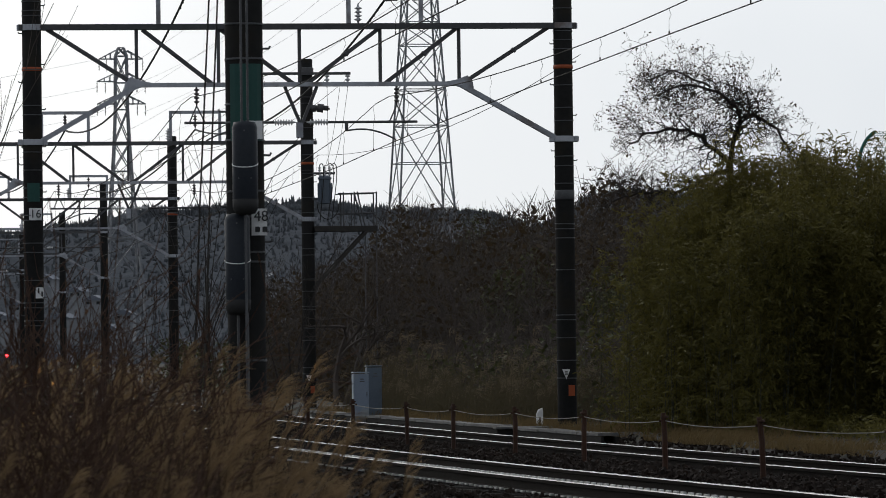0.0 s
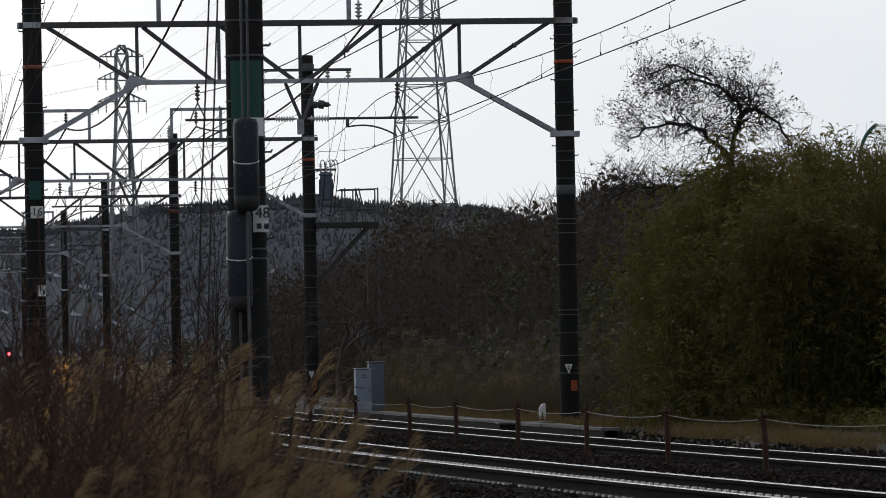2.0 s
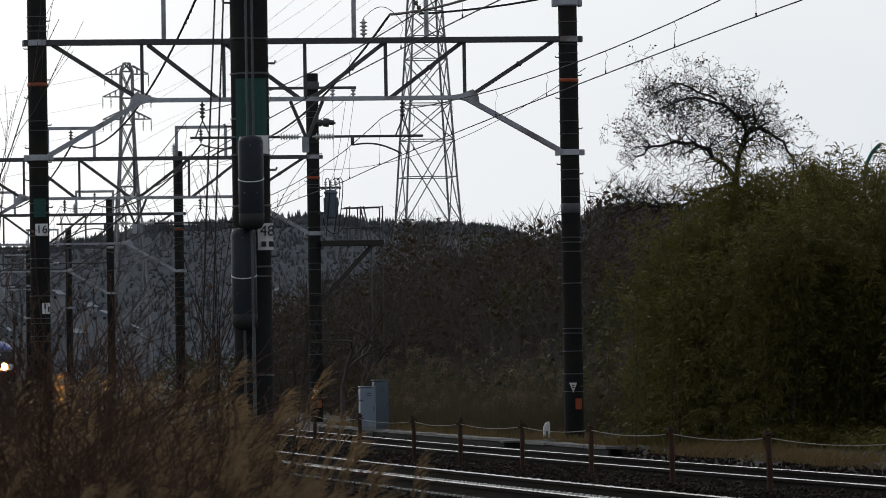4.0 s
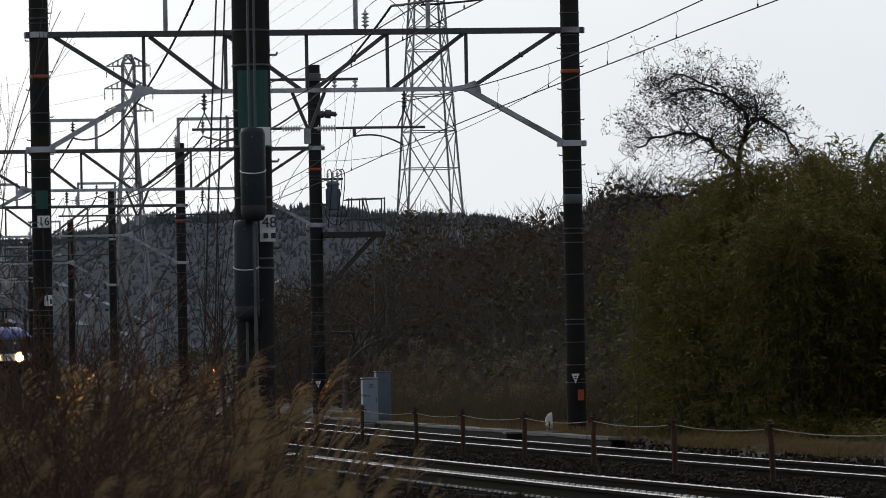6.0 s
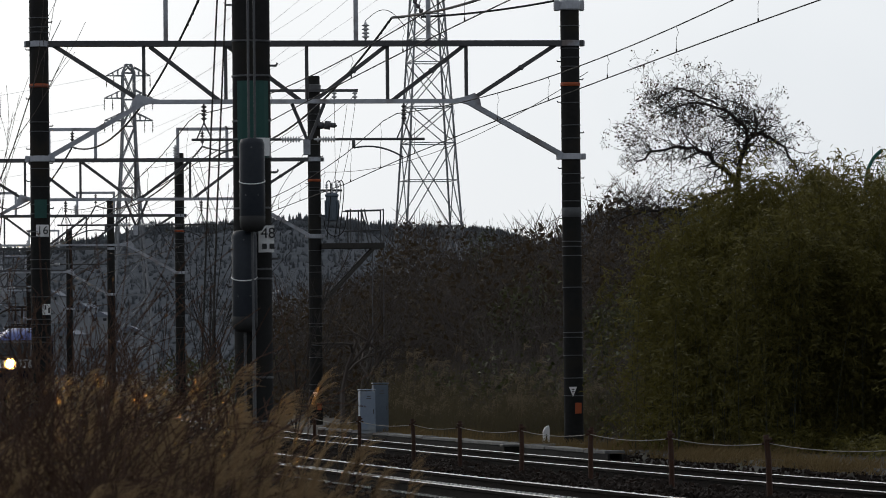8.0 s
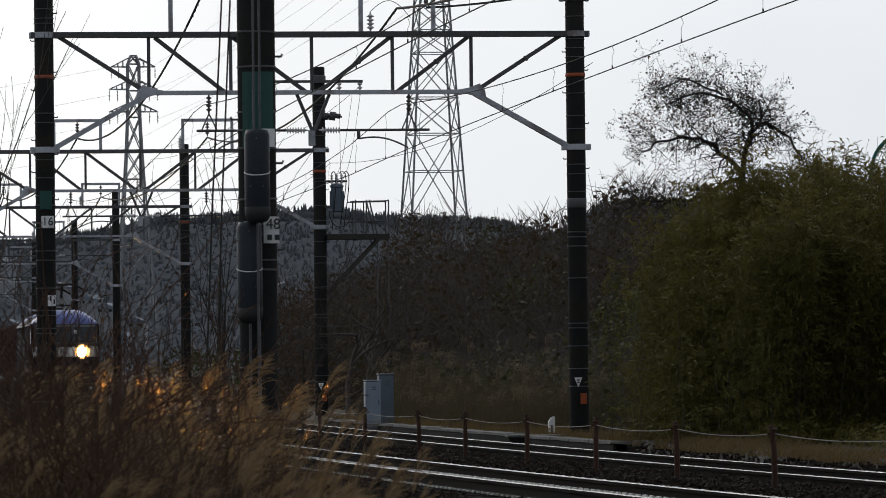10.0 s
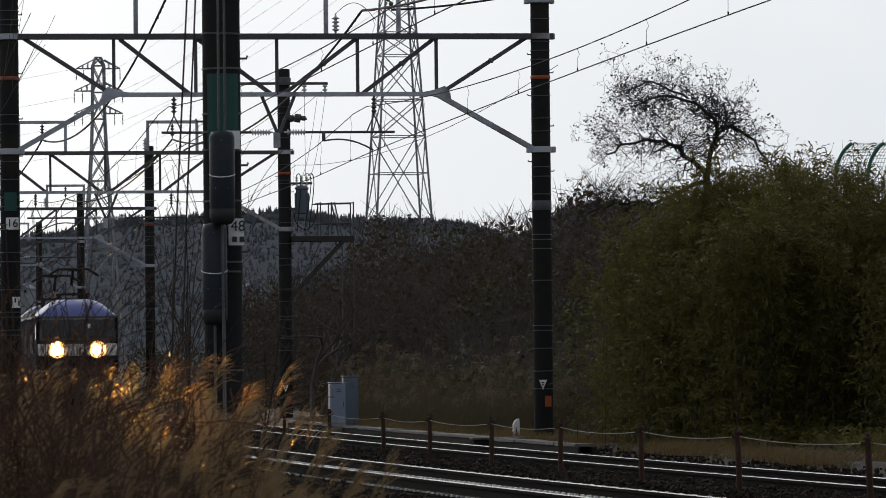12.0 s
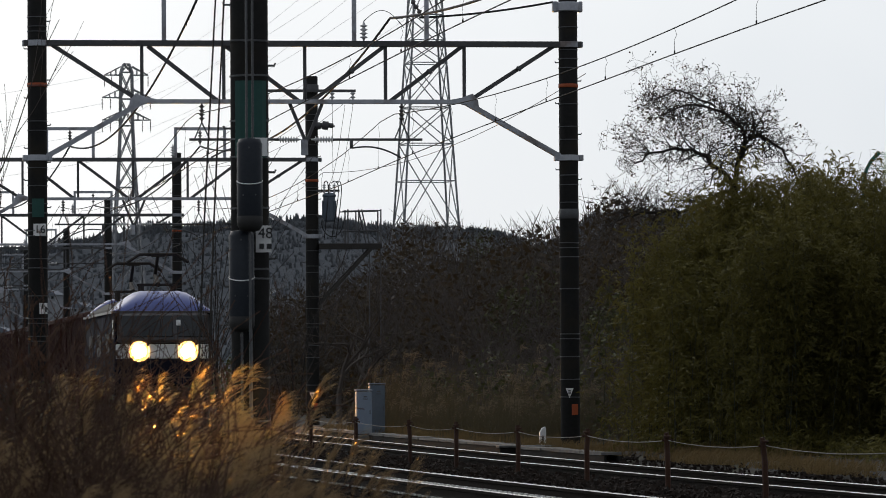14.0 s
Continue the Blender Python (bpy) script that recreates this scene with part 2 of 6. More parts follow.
# ---- mesh building ----
class Shape:
    """Collects vertices and faces."""

    def __init__(self):
        self.v, self.f = [], []

    def quads(self, rings, closed=True, caps=True):
        b, n = len(self.v), len(rings[0])
        for r in rings:
            self.v += [tuple(p) for p in r]
        for i in range(len(rings) - 1):
            for j in range(n if closed else n - 1):
                k = (j + 1) % n
                self.f.append((b + i * n + j, b + i * n + k, b + (i + 1) * n + k, b + (i + 1) * n + j))
        if caps and closed and n > 2:
            self.f.append(tuple(b + j for j in reversed(range(n))))
            self.f.append(tuple(b + (len(rings) - 1) * n + j for j in range(n)))
        return self

    def tube(self, pts, radii, n=6, caps=True):
        pts = [Vector(p) for p in pts]
        if not hasattr(radii, "__len__"):
            radii = [radii] * len(pts)
        rings = []
        side = None
        for i, p in enumerate(pts):
            d = (pts[min(i + 1, len(pts) - 1)] - pts[max(i - 1, 0)])
            d = d.normalized() if d.length > 1e-9 else Vector((0, 0, 1))
            if side is None:
                side = d.orthogonal().normalized()
            else:
                side = side - d * side.dot(d)
                side = side.normalized() if side.length > 1e-6 else d.orthogonal().normalized()
            up = d.cross(side)
            rings.append([p + (side * math.cos(6.28318 * k / n) + up * math.sin(6.28318 * k / n)) * radii[i] for k in range(n)])
        return self.quads(rings, True, caps)

    def box(self, c, s, m=None, bevel=0.0):
        """A box of size s about c; with bevel its upright and level edges are cut."""
        x, y, z = s[0] / 2, s[1] / 2, s[2] / 2
        b = min(bevel, x * 0.6, y * 0.6, z * 0.6)
        if b:
            prof = lambda o, h: [(-x + o + b, -y + o, h), (x - o - b, -y + o, h), (x - o, -y + o + b, h), (x - o, y - o - b, h),
                                 (x - o - b, y - o, h), (-x + o + b, y - o, h), (-x + o, y - o - b, h), (-x + o, -y + o + b, h)]
            rings = [prof(b, -z), prof(0, -z + b), prof(0, z - b), prof(b, z)]
        else:
            rings = [[(-x, -y, h), (x, -y, h), (x, y, h), (-x, y, h)] for h in (-z, z)]
        c = Vector(c)
        rings = [[c + (m @ Vector(p) if m else Vector(p)) for p in r] for r in rings]
        return self.quads(rings)

    def bar(self, a, b, w, h):
        """A rectangular bar from a to b; h is measured in the upright plane."""
        a, b = Vector(a), Vector(b)
        d = (b - a).normalized()
        side = d.cross(Vector((0, 0, 1)))
        side = side.normalized() if side.length > 1e-4 else Vector((1, 0, 0))
        up = side.cross(d)
        ring = lambda p: [p - side * w / 2 - up * h / 2, p + side * w / 2 - up * h / 2, p + side * w / 2 + up * h / 2, p - side * w / 2 + up * h / 2]
        return self.quads([ring(a), ring(b)])

    def angle(self, a, b, w, t=0.012, flip=1):
        """A rolled steel angle from a to b."""
        a, b = Vector(a), Vector(b)
        d = (b - a).normalized()
        side = d.cross(Vector((0, 0, 1)))
        side = side.normalized() if side.length > 1e-4 else Vector((1, 0, 0))
        up = side.cross(d) * flip
        ring = lambda p: [p, p + side * w, p + side * w + up * t, p + side * t + up * t, p + side * t + up * w, p + up * w]
        return self.quads([ring(a), ring(b)])

    def plate(self, outline, thick, axis=1):
        """A flat plate: outline in two axes, thick along the third."""
        put = (lambda p, o: (p[0], o, p[1])) if axis == 1 else ((lambda p, o: (o, p[0], p[1])) if axis == 0 else (lambda p, o: (p[0], p[1], o)))
        return self.quads([[put(p, -thick / 2) for p in outline], [put(p, thick / 2) for p in outline]])

    def blade(self, pts, widths, side):
        side = Vector(side)
        return self.quads([[Vector(p) - side * w / 2, Vector(p) + side * w / 2] for p, w in zip(pts, widths)], False, False)

    def lathe(self, profile, c=(0, 0, 0), n=16, m=None, caps=True):
        c = Vector(c)
        rings = []
        for r, z in profile:
            ring = [Vector((r * math.cos(6.28318 * k / n), r * math.sin(6.28318 * k / n), z)) for k in range(n)]
            rings.append([c + (m @ p if m else p) for p in ring])
        return self.quads(rings, True, caps)

    def mesh(self, name, mat, smooth=False):
        me = bpy.data.meshes.new(name)
        me.from_pydata(self.v, [], self.f)
        me.materials.append(mat)
        if smooth:
            me.polygons.foreach_set("use_smooth", [True] * len(me.polygons))
        me.update()
        return me


def part(name, shape, mat, parent=None, label="", smooth=False, at=None):
    ob = new(name, shape if isinstance(shape, bpy.types.Mesh) else shape.mesh(name, mat, smooth))
    if parent:
        ob.parent = parent
    if at is not None:
        ob.matrix_basis = at
    return tagged(ob, label)


def thing(name, label, category, group="", at=None, kind=""):
    ob = new(name)
    if at is not None:
        ob.matrix_basis = at
    return tagged(ob, label, category, group, kind)


def lettering(name, text, size, mat, parent, at, label=""):
    cu = bpy.data.curves.new(name, "FONT")
    cu.body, cu.size, cu.extrude, cu.align_x, cu.align_y = text, size, 0.002, "CENTER", "CENTER"
    tmp = bpy.data.objects.new(name, cu)
    scene.collection.objects.link(tmp)
    dg = bpy.context.evaluated_depsgraph_get()
    me = bpy.data.meshes.new_from_object(tmp.evaluated_get(dg))
    bpy.data.objects.remove(tmp)
    me.materials.clear()
    me.materials.append(mat)
    ob = new(name, me)
    ob.parent, ob.matrix_basis = parent, at
    return tagged(ob, label)


# ---- the line of the railway ----
def line_x(y):
    """x of the far track's centre line at y."""
    q = min(y, 290.0)
    s = (q - 100.0) / 100.0
    x = (((0.619 * s - 2.218) * s + 2.775) * s - 13.846) * s - 1.802
    return x - 0.105 * max(0.0, y - 290.0)


def line_dir(y):
    d = Vector((line_x(y + 1) - line_x(y - 1), 2.0, 0))
    return d.normalized()


def along(y, off=0.0, z=0.0):
    """A point beside the far track's centre line; off: metres to the right, looking away from the camera."""
    d = line_dir(y)
    return Vector((line_x(y) + d.y * off, y - d.x * off, z))


NEAR = -3.70     # the near track's centre, beside the far one's


def steps(a, b, n):
    return [a + (b - a) * i / n for i in range(n + 1)]


# ---- ground ----
def ground_z(x, y):
    return -0.42 + 0.05 * noise.noise((x * 0.21, y * 0.21, 3.0)) + 0.03 * noise.noise((x * 0.9, y * 0.9, 7.0))


def build_ground():
    s = Shape()
    ys = [-40, -10] + steps(10, 130, 80) + [150, 180, 220, 280, 360, 500, 800, 1500, 3000, 4800]
    xs = [-3000, -900, -300, -120, -60, -30, -20] + steps(-14, 14, 80) + [20, 30, 60, 120, 300, 900, 3000]
    rows = []
    for y in ys:
        shift = line_x(min(max(y, 20.0), 420.0))
        row = []
        for x in xs:
            o = x + (shift if abs(x) < 100 else 0.0)
            f = min(max((x - 2.1) / 0.7, 0.0), 1.0) if abs(x) < 2000 else 0.0
            row.append((o, y, ground_z(o, y) + 0.40 * f * f * (3 - 2 * f)))
        rows.append(row)
    s.quads(rows, False, False)
    tagged(part("ground", s, M_SOIL, smooth=True), "bare winter soil with dead grass", "ground", kind="structure")


def build_ballast():
    s = Shape()
    prof = [(2.5, -0.22), (1.75, -0.20), (-0.85, -0.20), (-1.25, -0.07), (-2.4, -0.07), (-2.8, -0.20), (-5.45, -0.20), (-6.5, -0.5)]
    rows = []
    for y in steps(20, 420, 130):
        row = []
        for i in range(len(prof) - 1):
            n = (3, 6, 2, 3, 2, 6, 3)[i]
            for k in range(n):
                f = k / n
                o, z = prof[i][0] + (prof[i + 1][0] - prof[i][0]) * f, prof[i][1] + (prof[i + 1][1] - prof[i][1]) * f
                row.append(along(y, o, z + 0.025 * noise.noise((o * 3, y * 1.7, 1))))
        row.append(along(y, *prof[-1]))
        rows.append(row)
    s.quads(rows, False, False)
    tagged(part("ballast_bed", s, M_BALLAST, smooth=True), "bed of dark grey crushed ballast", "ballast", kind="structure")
    rng = random.Random(5)
    st = Shape()
    for _ in range(26000):
        y = 40 + 80 * rng.random() ** 1.3
        o = rng.uniform(-5.9, 2.95)
        for c in (0.0, NEAR):
            if abs(o - c) < 1.0 and rng.random() < 0.6:
                o = c + 1.05 + rng.random() * 0.7
        p = along(y, o, float(np.interp(o, (-6.5, -5.45, -2.8, -2.4, -1.25, -0.85, 1.75, 2.6), (-0.5, -0.2, -0.2, -0.07, -0.07, -0.2, -0.2, -0.1))) + rng.uniform(-0.01, 0.055))
        r = rng.uniform(0.014, 0.036)
        m = Euler((rng.random() * 6, rng.random() * 6, rng.random() * 6)).to_matrix()
        q = [m @ Vector((a * r * rng.uniform(0.6, 1.2), b * r * rng.uniform(0.6, 1.2), c * r * rng.uniform(0.5, 0.9)))
             for a, b, c in ((-1, -1, -1), (1, -1, -1), (1, 1, -1), (-1, 1, -1), (-.7, -.7, 1), (.7, -.7, 1), (.7, .7, 1), (-.7, .7, 1))]
        st.quads([[p + v for v in q[:4]], [p + v for v in q[4:]]])
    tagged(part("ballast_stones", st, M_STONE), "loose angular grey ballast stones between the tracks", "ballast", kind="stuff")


def build_track(centre, label):
    tk = thing("railway_track", label, "railway track", "railway tracks")
    for o in (-0.566, 0.566):
        web, head = Shape(), Shape()
        base = [(-0.062, -0.153), (0.062, -0.153), (0.062, -0.14), (0.012, -0.125), (0.01, -0.045), (0.03, -0.035), (0.031, -0.005),
                (-0.031, -0.005), (-0.03, -0.035), (-0.01, -0.045), (-0.012, -0.125), (-0.062, -0.14)]
        hd = [(-0.031, -0.005), (0.031, -0.005), (0.027, 0.0), (-0.027, 0.0)]
        ys = steps(22, 150, 64) + steps(154, 420, 40)
        web.quads([[along(y, centre + o + a, b) for a, b in base] for y in ys])
        head.quads([[along(y, centre + o + a, b + 0.004) for a, b in hd] for y in ys])
        rail = part("rail", web, M_RAIL, tk, "rust-brown steel rail")
        part("rail_head", head, M_RAILTOP, rail, "polished running surface")
    sl = Shape()
    prof = lambda w, z0, z1: [(-w, -0.13, z0), (w, -0.13, z0), (w, 0.13, z0), (-w, 0.13, z0)]
    sl.quads([prof(1.0, -0.33, 0), prof(0.99, -0.165, 0)])
    sl.v = [(x, y * (1.0 if z < -0.2 else 0.72), z) for x, y, z in sl.v]
    sm = sl.mesh("sleeper", M_SLEEPER)
    fx = Shape()
    for o in (-0.566, 0.566):
        if o < 0 and centre < 0:      # the near rail carries small pale plates on both sides
            for q in (-0.155, 0.155):
                fx.box((o + 0.09, q, 0.006), (0.03, 0.13, 0.016))
                fx.box((o + 0.09, q, -0.085), (0.014, 0.05, 0.155))
                fx.box((o - 0.10, q, -0.14), (0.03, 0.12, 0.022))
        else:
            fx.box((o + 0.085, 0, -0.012), (0.05, 0.11, 0.022), None, 0.006)
            fx.box((o + 0.085, 0, -0.09), (0.018, 0.05, 0.14))
    fm = fx.mesh("fastening", M_CLIP)
    y, n = 38.0, 0
    while y < 136:
        d = line_dir(y)
        m = Matrix.Translation(along(y, centre)) @ pose(0, 0, 0, 0, 0, math.degrees(math.atan2(-d.x, d.y)))
        part("sleeper", sm, None, tk, at=m)
        if y < 100:
            tagged(part("fastening", fm, None, tk, at=m), kind="stuff")
        y += 0.62 * d.y
    return tk


# ---- overhead line ----
SPAN = 9.85      # between the poles of a portal
# right-hand poles, from the nearest portal to the farthest
PORTALS = ((7.92, 48.7), (2.27, 94.0), (-3.70, 139.0), (-9.92, 186.0), (-15.6, 233.0), (-21.05, 280.0), (-27.2, 327.0))


def portal_pose(i):
    x, y = PORTALS[i]
    a = math.degrees(math.atan2(1.3, 9.76))
    return pose(x, y, 0, 0, 0, a)       # local x runs to the right pole at 0 from the left one at -SPAN


BAND_SHAPE = Shape()
BAND_SHAPE.lathe([(0.182, -0.009), (0.187, -0.007), (0.187, 0.007), (0.182, 0.009)], n=20)
BAND_MESH = BAND_SHAPE.mesh("steel_band", M_BAND)
STEP_SHAPE = Shape()
STEP_SHAPE.tube([(0.17, 0, 0), (0.235, 0, 0), (0.245, 0, 0.025)], 0.011, 6)
STEP_MESH = STEP_SHAPE.mesh("step_bolt", M_DARKSTEEL)


def add_pole(parent, x, top, detail, seed):
    s = Shape()
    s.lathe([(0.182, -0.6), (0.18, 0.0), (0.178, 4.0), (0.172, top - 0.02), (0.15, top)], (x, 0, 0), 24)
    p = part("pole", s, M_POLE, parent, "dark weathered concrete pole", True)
    rng = random.Random(seed)
    z = 0.9
    k = 0
    while z < top - 0.3 and detail:
        if rng.random() < 0.62:
            part("steel_band", BAND_MESH, None, p, at=pose(x, 0, z, rng.uniform(-1, 1), rng.uniform(-1, 1)))
        if k % 2 == 0 and z > 2.0:
            part("step_bolt", STEP_MESH, None, p, at=pose(x, 0, z + 0.1, 0, 0, 0 if k % 4 else 180))
        z += rng.choice((0.09, 0.17, 0.24, 0.33, 0.42))
        k += 1
    for zz in (6.68,) if detail else ():
        o = Shape()
        o.lathe([(0.181, -0.035), (0.186, -0.03), (0.186, 0.03), (0.181, 0.035)], (x, 0, zz), 20)
        part("painted_ring", o, M_ORANGE, p, "faded orange painted ring", True)
    return p


def insulator(parent, a, b, r, sheds, mat, name="insulator"):
    """A string of porcelain sheds between two points."""
    a, b = Vector(a), Vector(b)
    s = Shape()
    d = b - a
    m = d.to_track_quat("Z", "Y").to_matrix()
    prof = [(0.012, 0)]
    for i in range(sheds):
        z = d.length * (0.12 + 0.76 * (i + 0.5) / sheds)
        h = d.length * 0.76 / sheds
        prof += [(r * 0.35, z - h * 0.45), (r, z - h * 0.15), (r * 0.92, z), (r * 0.35, z + h * 0.3)]
    prof.append((0.012, d.length))
    s.lathe(prof, a, 12, m)
    return part(name, s, mat, parent, "", True)


def build_portal(i):
    """A portal over both tracks: two concrete poles, a trussed beam with knee braces, arms, drop bracket and feeder frames."""
    near = i <= 2
    g = thing("catenary_portal", "steel truss portal on two dark banded concrete poles over the tracks", "catenary portal", "catenary portals", portal_pose(i))
    left, right = -SPAN, 0.0
    add_pole(g, right, 9.55 if i != 1 else 9.9, i <= 3, 10 + i)
    add_pole(g, left, 9.55, i <= 3, 40 + i)
    low = 0.19 if i >= 2 else 0.0          # the farther beams hang a little lower
    zt, zb = 7.45 - low, 6.38 - low
    kl, kr = left + 1.9, right - 1.9
    def member(name, a, b, w, h, mat=M_DARKSTEEL, label=""):
        s = Shape()
        s.bar((a[0], 0, a[1]), (b[0], 0, b[1]), w, h)
        return part(name, s, mat, g, label)
    channel = lambda h, w: [(0, -h), (w, -h), (w, -h + 0.012), (0.012, -h + 0.012), (0.012, h - 0.012), (w, h - 0.012), (w, h), (0, h)]
    for yy in (-0.11, 0.06):
        tc = Shape()
        tc.quads([[(x, yy + p[0], zt + p[1]) for p in channel(0.05, 0.06)] for x in (left - 0.24, right + 0.24)])
        part("top_chord", tc, M_DARKSTEEL, g, "grey steel channel")
    for yy in (-0.08, 0.04):
        bc = Shape()
        bc.quads([[(x, yy + p[0], zb + p[1]) for p in channel(0.038, 0.05)] for x in (kl, kr)])
        part("bottom_chord", bc, M_STEEL, g)
    for x in (left + 1.92, left + 3.43, left + 4.93, right - 3.42, right - 1.95):
        member("upright", (x, zb), (x, zt), 0.06, 0.07)
    for a, b in (((left + 0.22, zt), (kl - 0.1, zb + 0.06)), ((left + 2.03, zt - 0.05), (left + 3.33, zb)), ((left + 3.47, zt - 0.05), (left + 4.83, zb)),
                 ((right - 3.45, zt - 0.05), (right - 4.8, zb)), ((right - 2.0, zt - 0.05), (right - 3.35, zb)), ((right - 0.22, zt), (kr + 0.1, zb + 0.06))):
        br = member("brace", a, b, 0.06, 0.075)
        if near:
            c = Shape()
            c.box((a[0] * 0.55 + b[0] * 0.45, -0.03, a[1] * 0.55 + b[1] * 0.45), (0.10, 0.10, 0.06), Euler((0, 0.6, 0)).to_matrix(), 0.01)
            part("clamp", c, M_DARKSTEEL, br)
    for x, s_ in ((left, 1), (right, -1)):
        k = x + s_ * 1.9
        st = Shape()
        st.bar((x + s_ * 0.1, -0.05, 5.33 - low), (k, -0.05, zb - 0.03), 0.07, 0.09)
        st.bar((x + s_ * 0.1, 0.06, 5.33 - low), (k, 0.06, zb - 0.03), 0.02, 0.09)
        strut = part("knee_strut", st, M_STEEL, g, "pale galvanised knee strut")
        if near:
            for f in (0.36, 0.68):
                c = Shape()
                c.box((x + s_ * (0.1 + 1.8 * f), 0, 5.33 + 1.02 * f - low), (0.16, 0.16, 0.075), Euler((0, -s_ * 0.52, 0)).to_matrix(), 0.015)
                part("clamp", c, M_DARKSTEEL, strut)
        gp = Shape()
        gp.plate([(k - s_ * 0.22, zb - 0.12), (k + s_ * 0.05, zb - 0.06), (k + s_ * 0.35, zb + 0.03), (k + s_ * 0.12, zb + 0.07), (k - s_ * 0.1, zb + 0.15), (k - s_ * 0.2, zb + 0.02)][::s_], 0.13)
        part("gusset_plate", gp, M_STEEL, g, "pale grey gusset plate")
        for z, w in ((zt - 0.005, 0.27), (5.34 - low, 0.25)):
            cl = Shape()
            cl.lathe([(0.19, z - 0.055), (0.205, z - 0.05), (0.205, z + 0.05), (0.19, z + 0.055)], (x, 0, 0), 18)
            cl.box((x - 0.23, 0, z), (0.08, 0.16, 0.11), None, 0.01)
            cl.box((x + 0.23, 0, z), (0.08, 0.16, 0.11), None, 0.01)
            part("pole_clamp", cl, M_STEEL, g, "bolted pole clamp")
    # drop bracket between the tracks, with the registration pipes
    c = left + 4.95
    for o in (-0.3, 0.3):
        member("drop_bracket", (c + o, zb - 0.04), (c + o * 0.06, 5.66 - low), 0.05, 0.06)
    hp = Shape()
    hp.box((c - 0.03, 0, 5.54 - low), (0.13, 0.05, 0.30), None, 0.012)
    for q in range(4):
        hp.tube([(c - 0.07, -0.04, 5.45 - low + q * 0.06), (c - 0.07, 0.04, 5.45 - low + q * 0.06)], 0.012, 6)
    part("hanger_plate", hp, M_STEEL, g)
    for s_ in (-1, 1):
        insulator(g, (c + s_ * 0.1, 0, 5.68 - low), (c + s_ * 0.56, 0, 5.68 - low), 0.062, 7, M_INSULW)
        p = Shape()
        p.tube([(c + s_ * 0.5, 0, 5.68 - low), (c + s_ * 2.16, 0, 5.68 - low)], 0.024, 8)
        p.box((c + s_ * 0.84, 0, 5.60 - low), (0.06, 0.06, 0.17), None, 0.01)
        part("registration_pipe", p, M_DARKSTEEL, g, "grey registration pipe", True)
        a = Shape()
        a.tube([(c + s_ * (0.84 + q * 0.92), 0, 5.52 - low + 0.055 * math.sin(q * 3.0) - 0.18 * q * q) for q in steps(0, 1, 10)], 0.016, 6)
        part("steady_arm", a, M_DARKSTEEL, g, "", True)
        h = c + (1.78 if s_ > 0 else -1.93)
        insulator(g, (h, 0, zb - 0.02), (h, 0, 5.98 - low), 0.055, 4, M_INSUL)
        v = Shape()
        for o in (-0.13, 0.14):
            v.tube([(h, 0, 5.99 - low), (h + o * 0.4, 0, 5.88 - low), (h + o, 0, 5.70 - low)], 0.014, 5)
        part("hanger_fork", v, M_DARKSTEEL, g)
    # feeder frames on top of the beam
    for a, b in ((left + 2.33, left + 3.6), (left + 5.85, left + 7.2)):
        if i >= 2:
            a, b = a + 0.25, b + 0.25
        f = Shape()
        bar = 8.78 if i == 1 else 8.18 - 0.4 * low
        for x in (a, b):
            f.bar((x, 0, zt), (x, 0, bar - 0.02), 0.08, 0.075)
        f.bar((a - 0.04, 0, bar), (b + 0.04, 0, bar), 0.07, 0.085)
        part("feeder_frame", f, M_STEEL, g, "galvanised feeder support frame")
        x = (a + b) / 2
        insulator(g, (x, 0, bar - 0.03), (x, 0, bar - 0.45), 0.06, 4, M_INSUL)
    # side insulator on the beam
    insulator(g, (left + 6.03, 0, zt + 0.05), (left + 6.03, 0, zt + 0.42), 0.075, 4, M_INSULW)
    return g


def plate_sign(parent, x, z, w, h, mat, name, label, y=-0.195):
    s = Shape()
    n = 6
    row = []
    for k in range(n + 1):
        a = (k / n - 0.5) * w / 0.19
        row.append((x + math.sin(a) * 0.19, y + 0.19 - math.cos(a) * 0.19))
    outer = [[(px, py, z - h / 2), (px, py, z + h / 2), (px, py + 0.006, z + h / 2), (px, py + 0.006, z - h / 2)] for px, py in row]
    s.quads(outer)
    return part(name, s, mat, parent, label)


def up_text(x, y, z):
    return pose(x, y, z, 90, 0, 0)


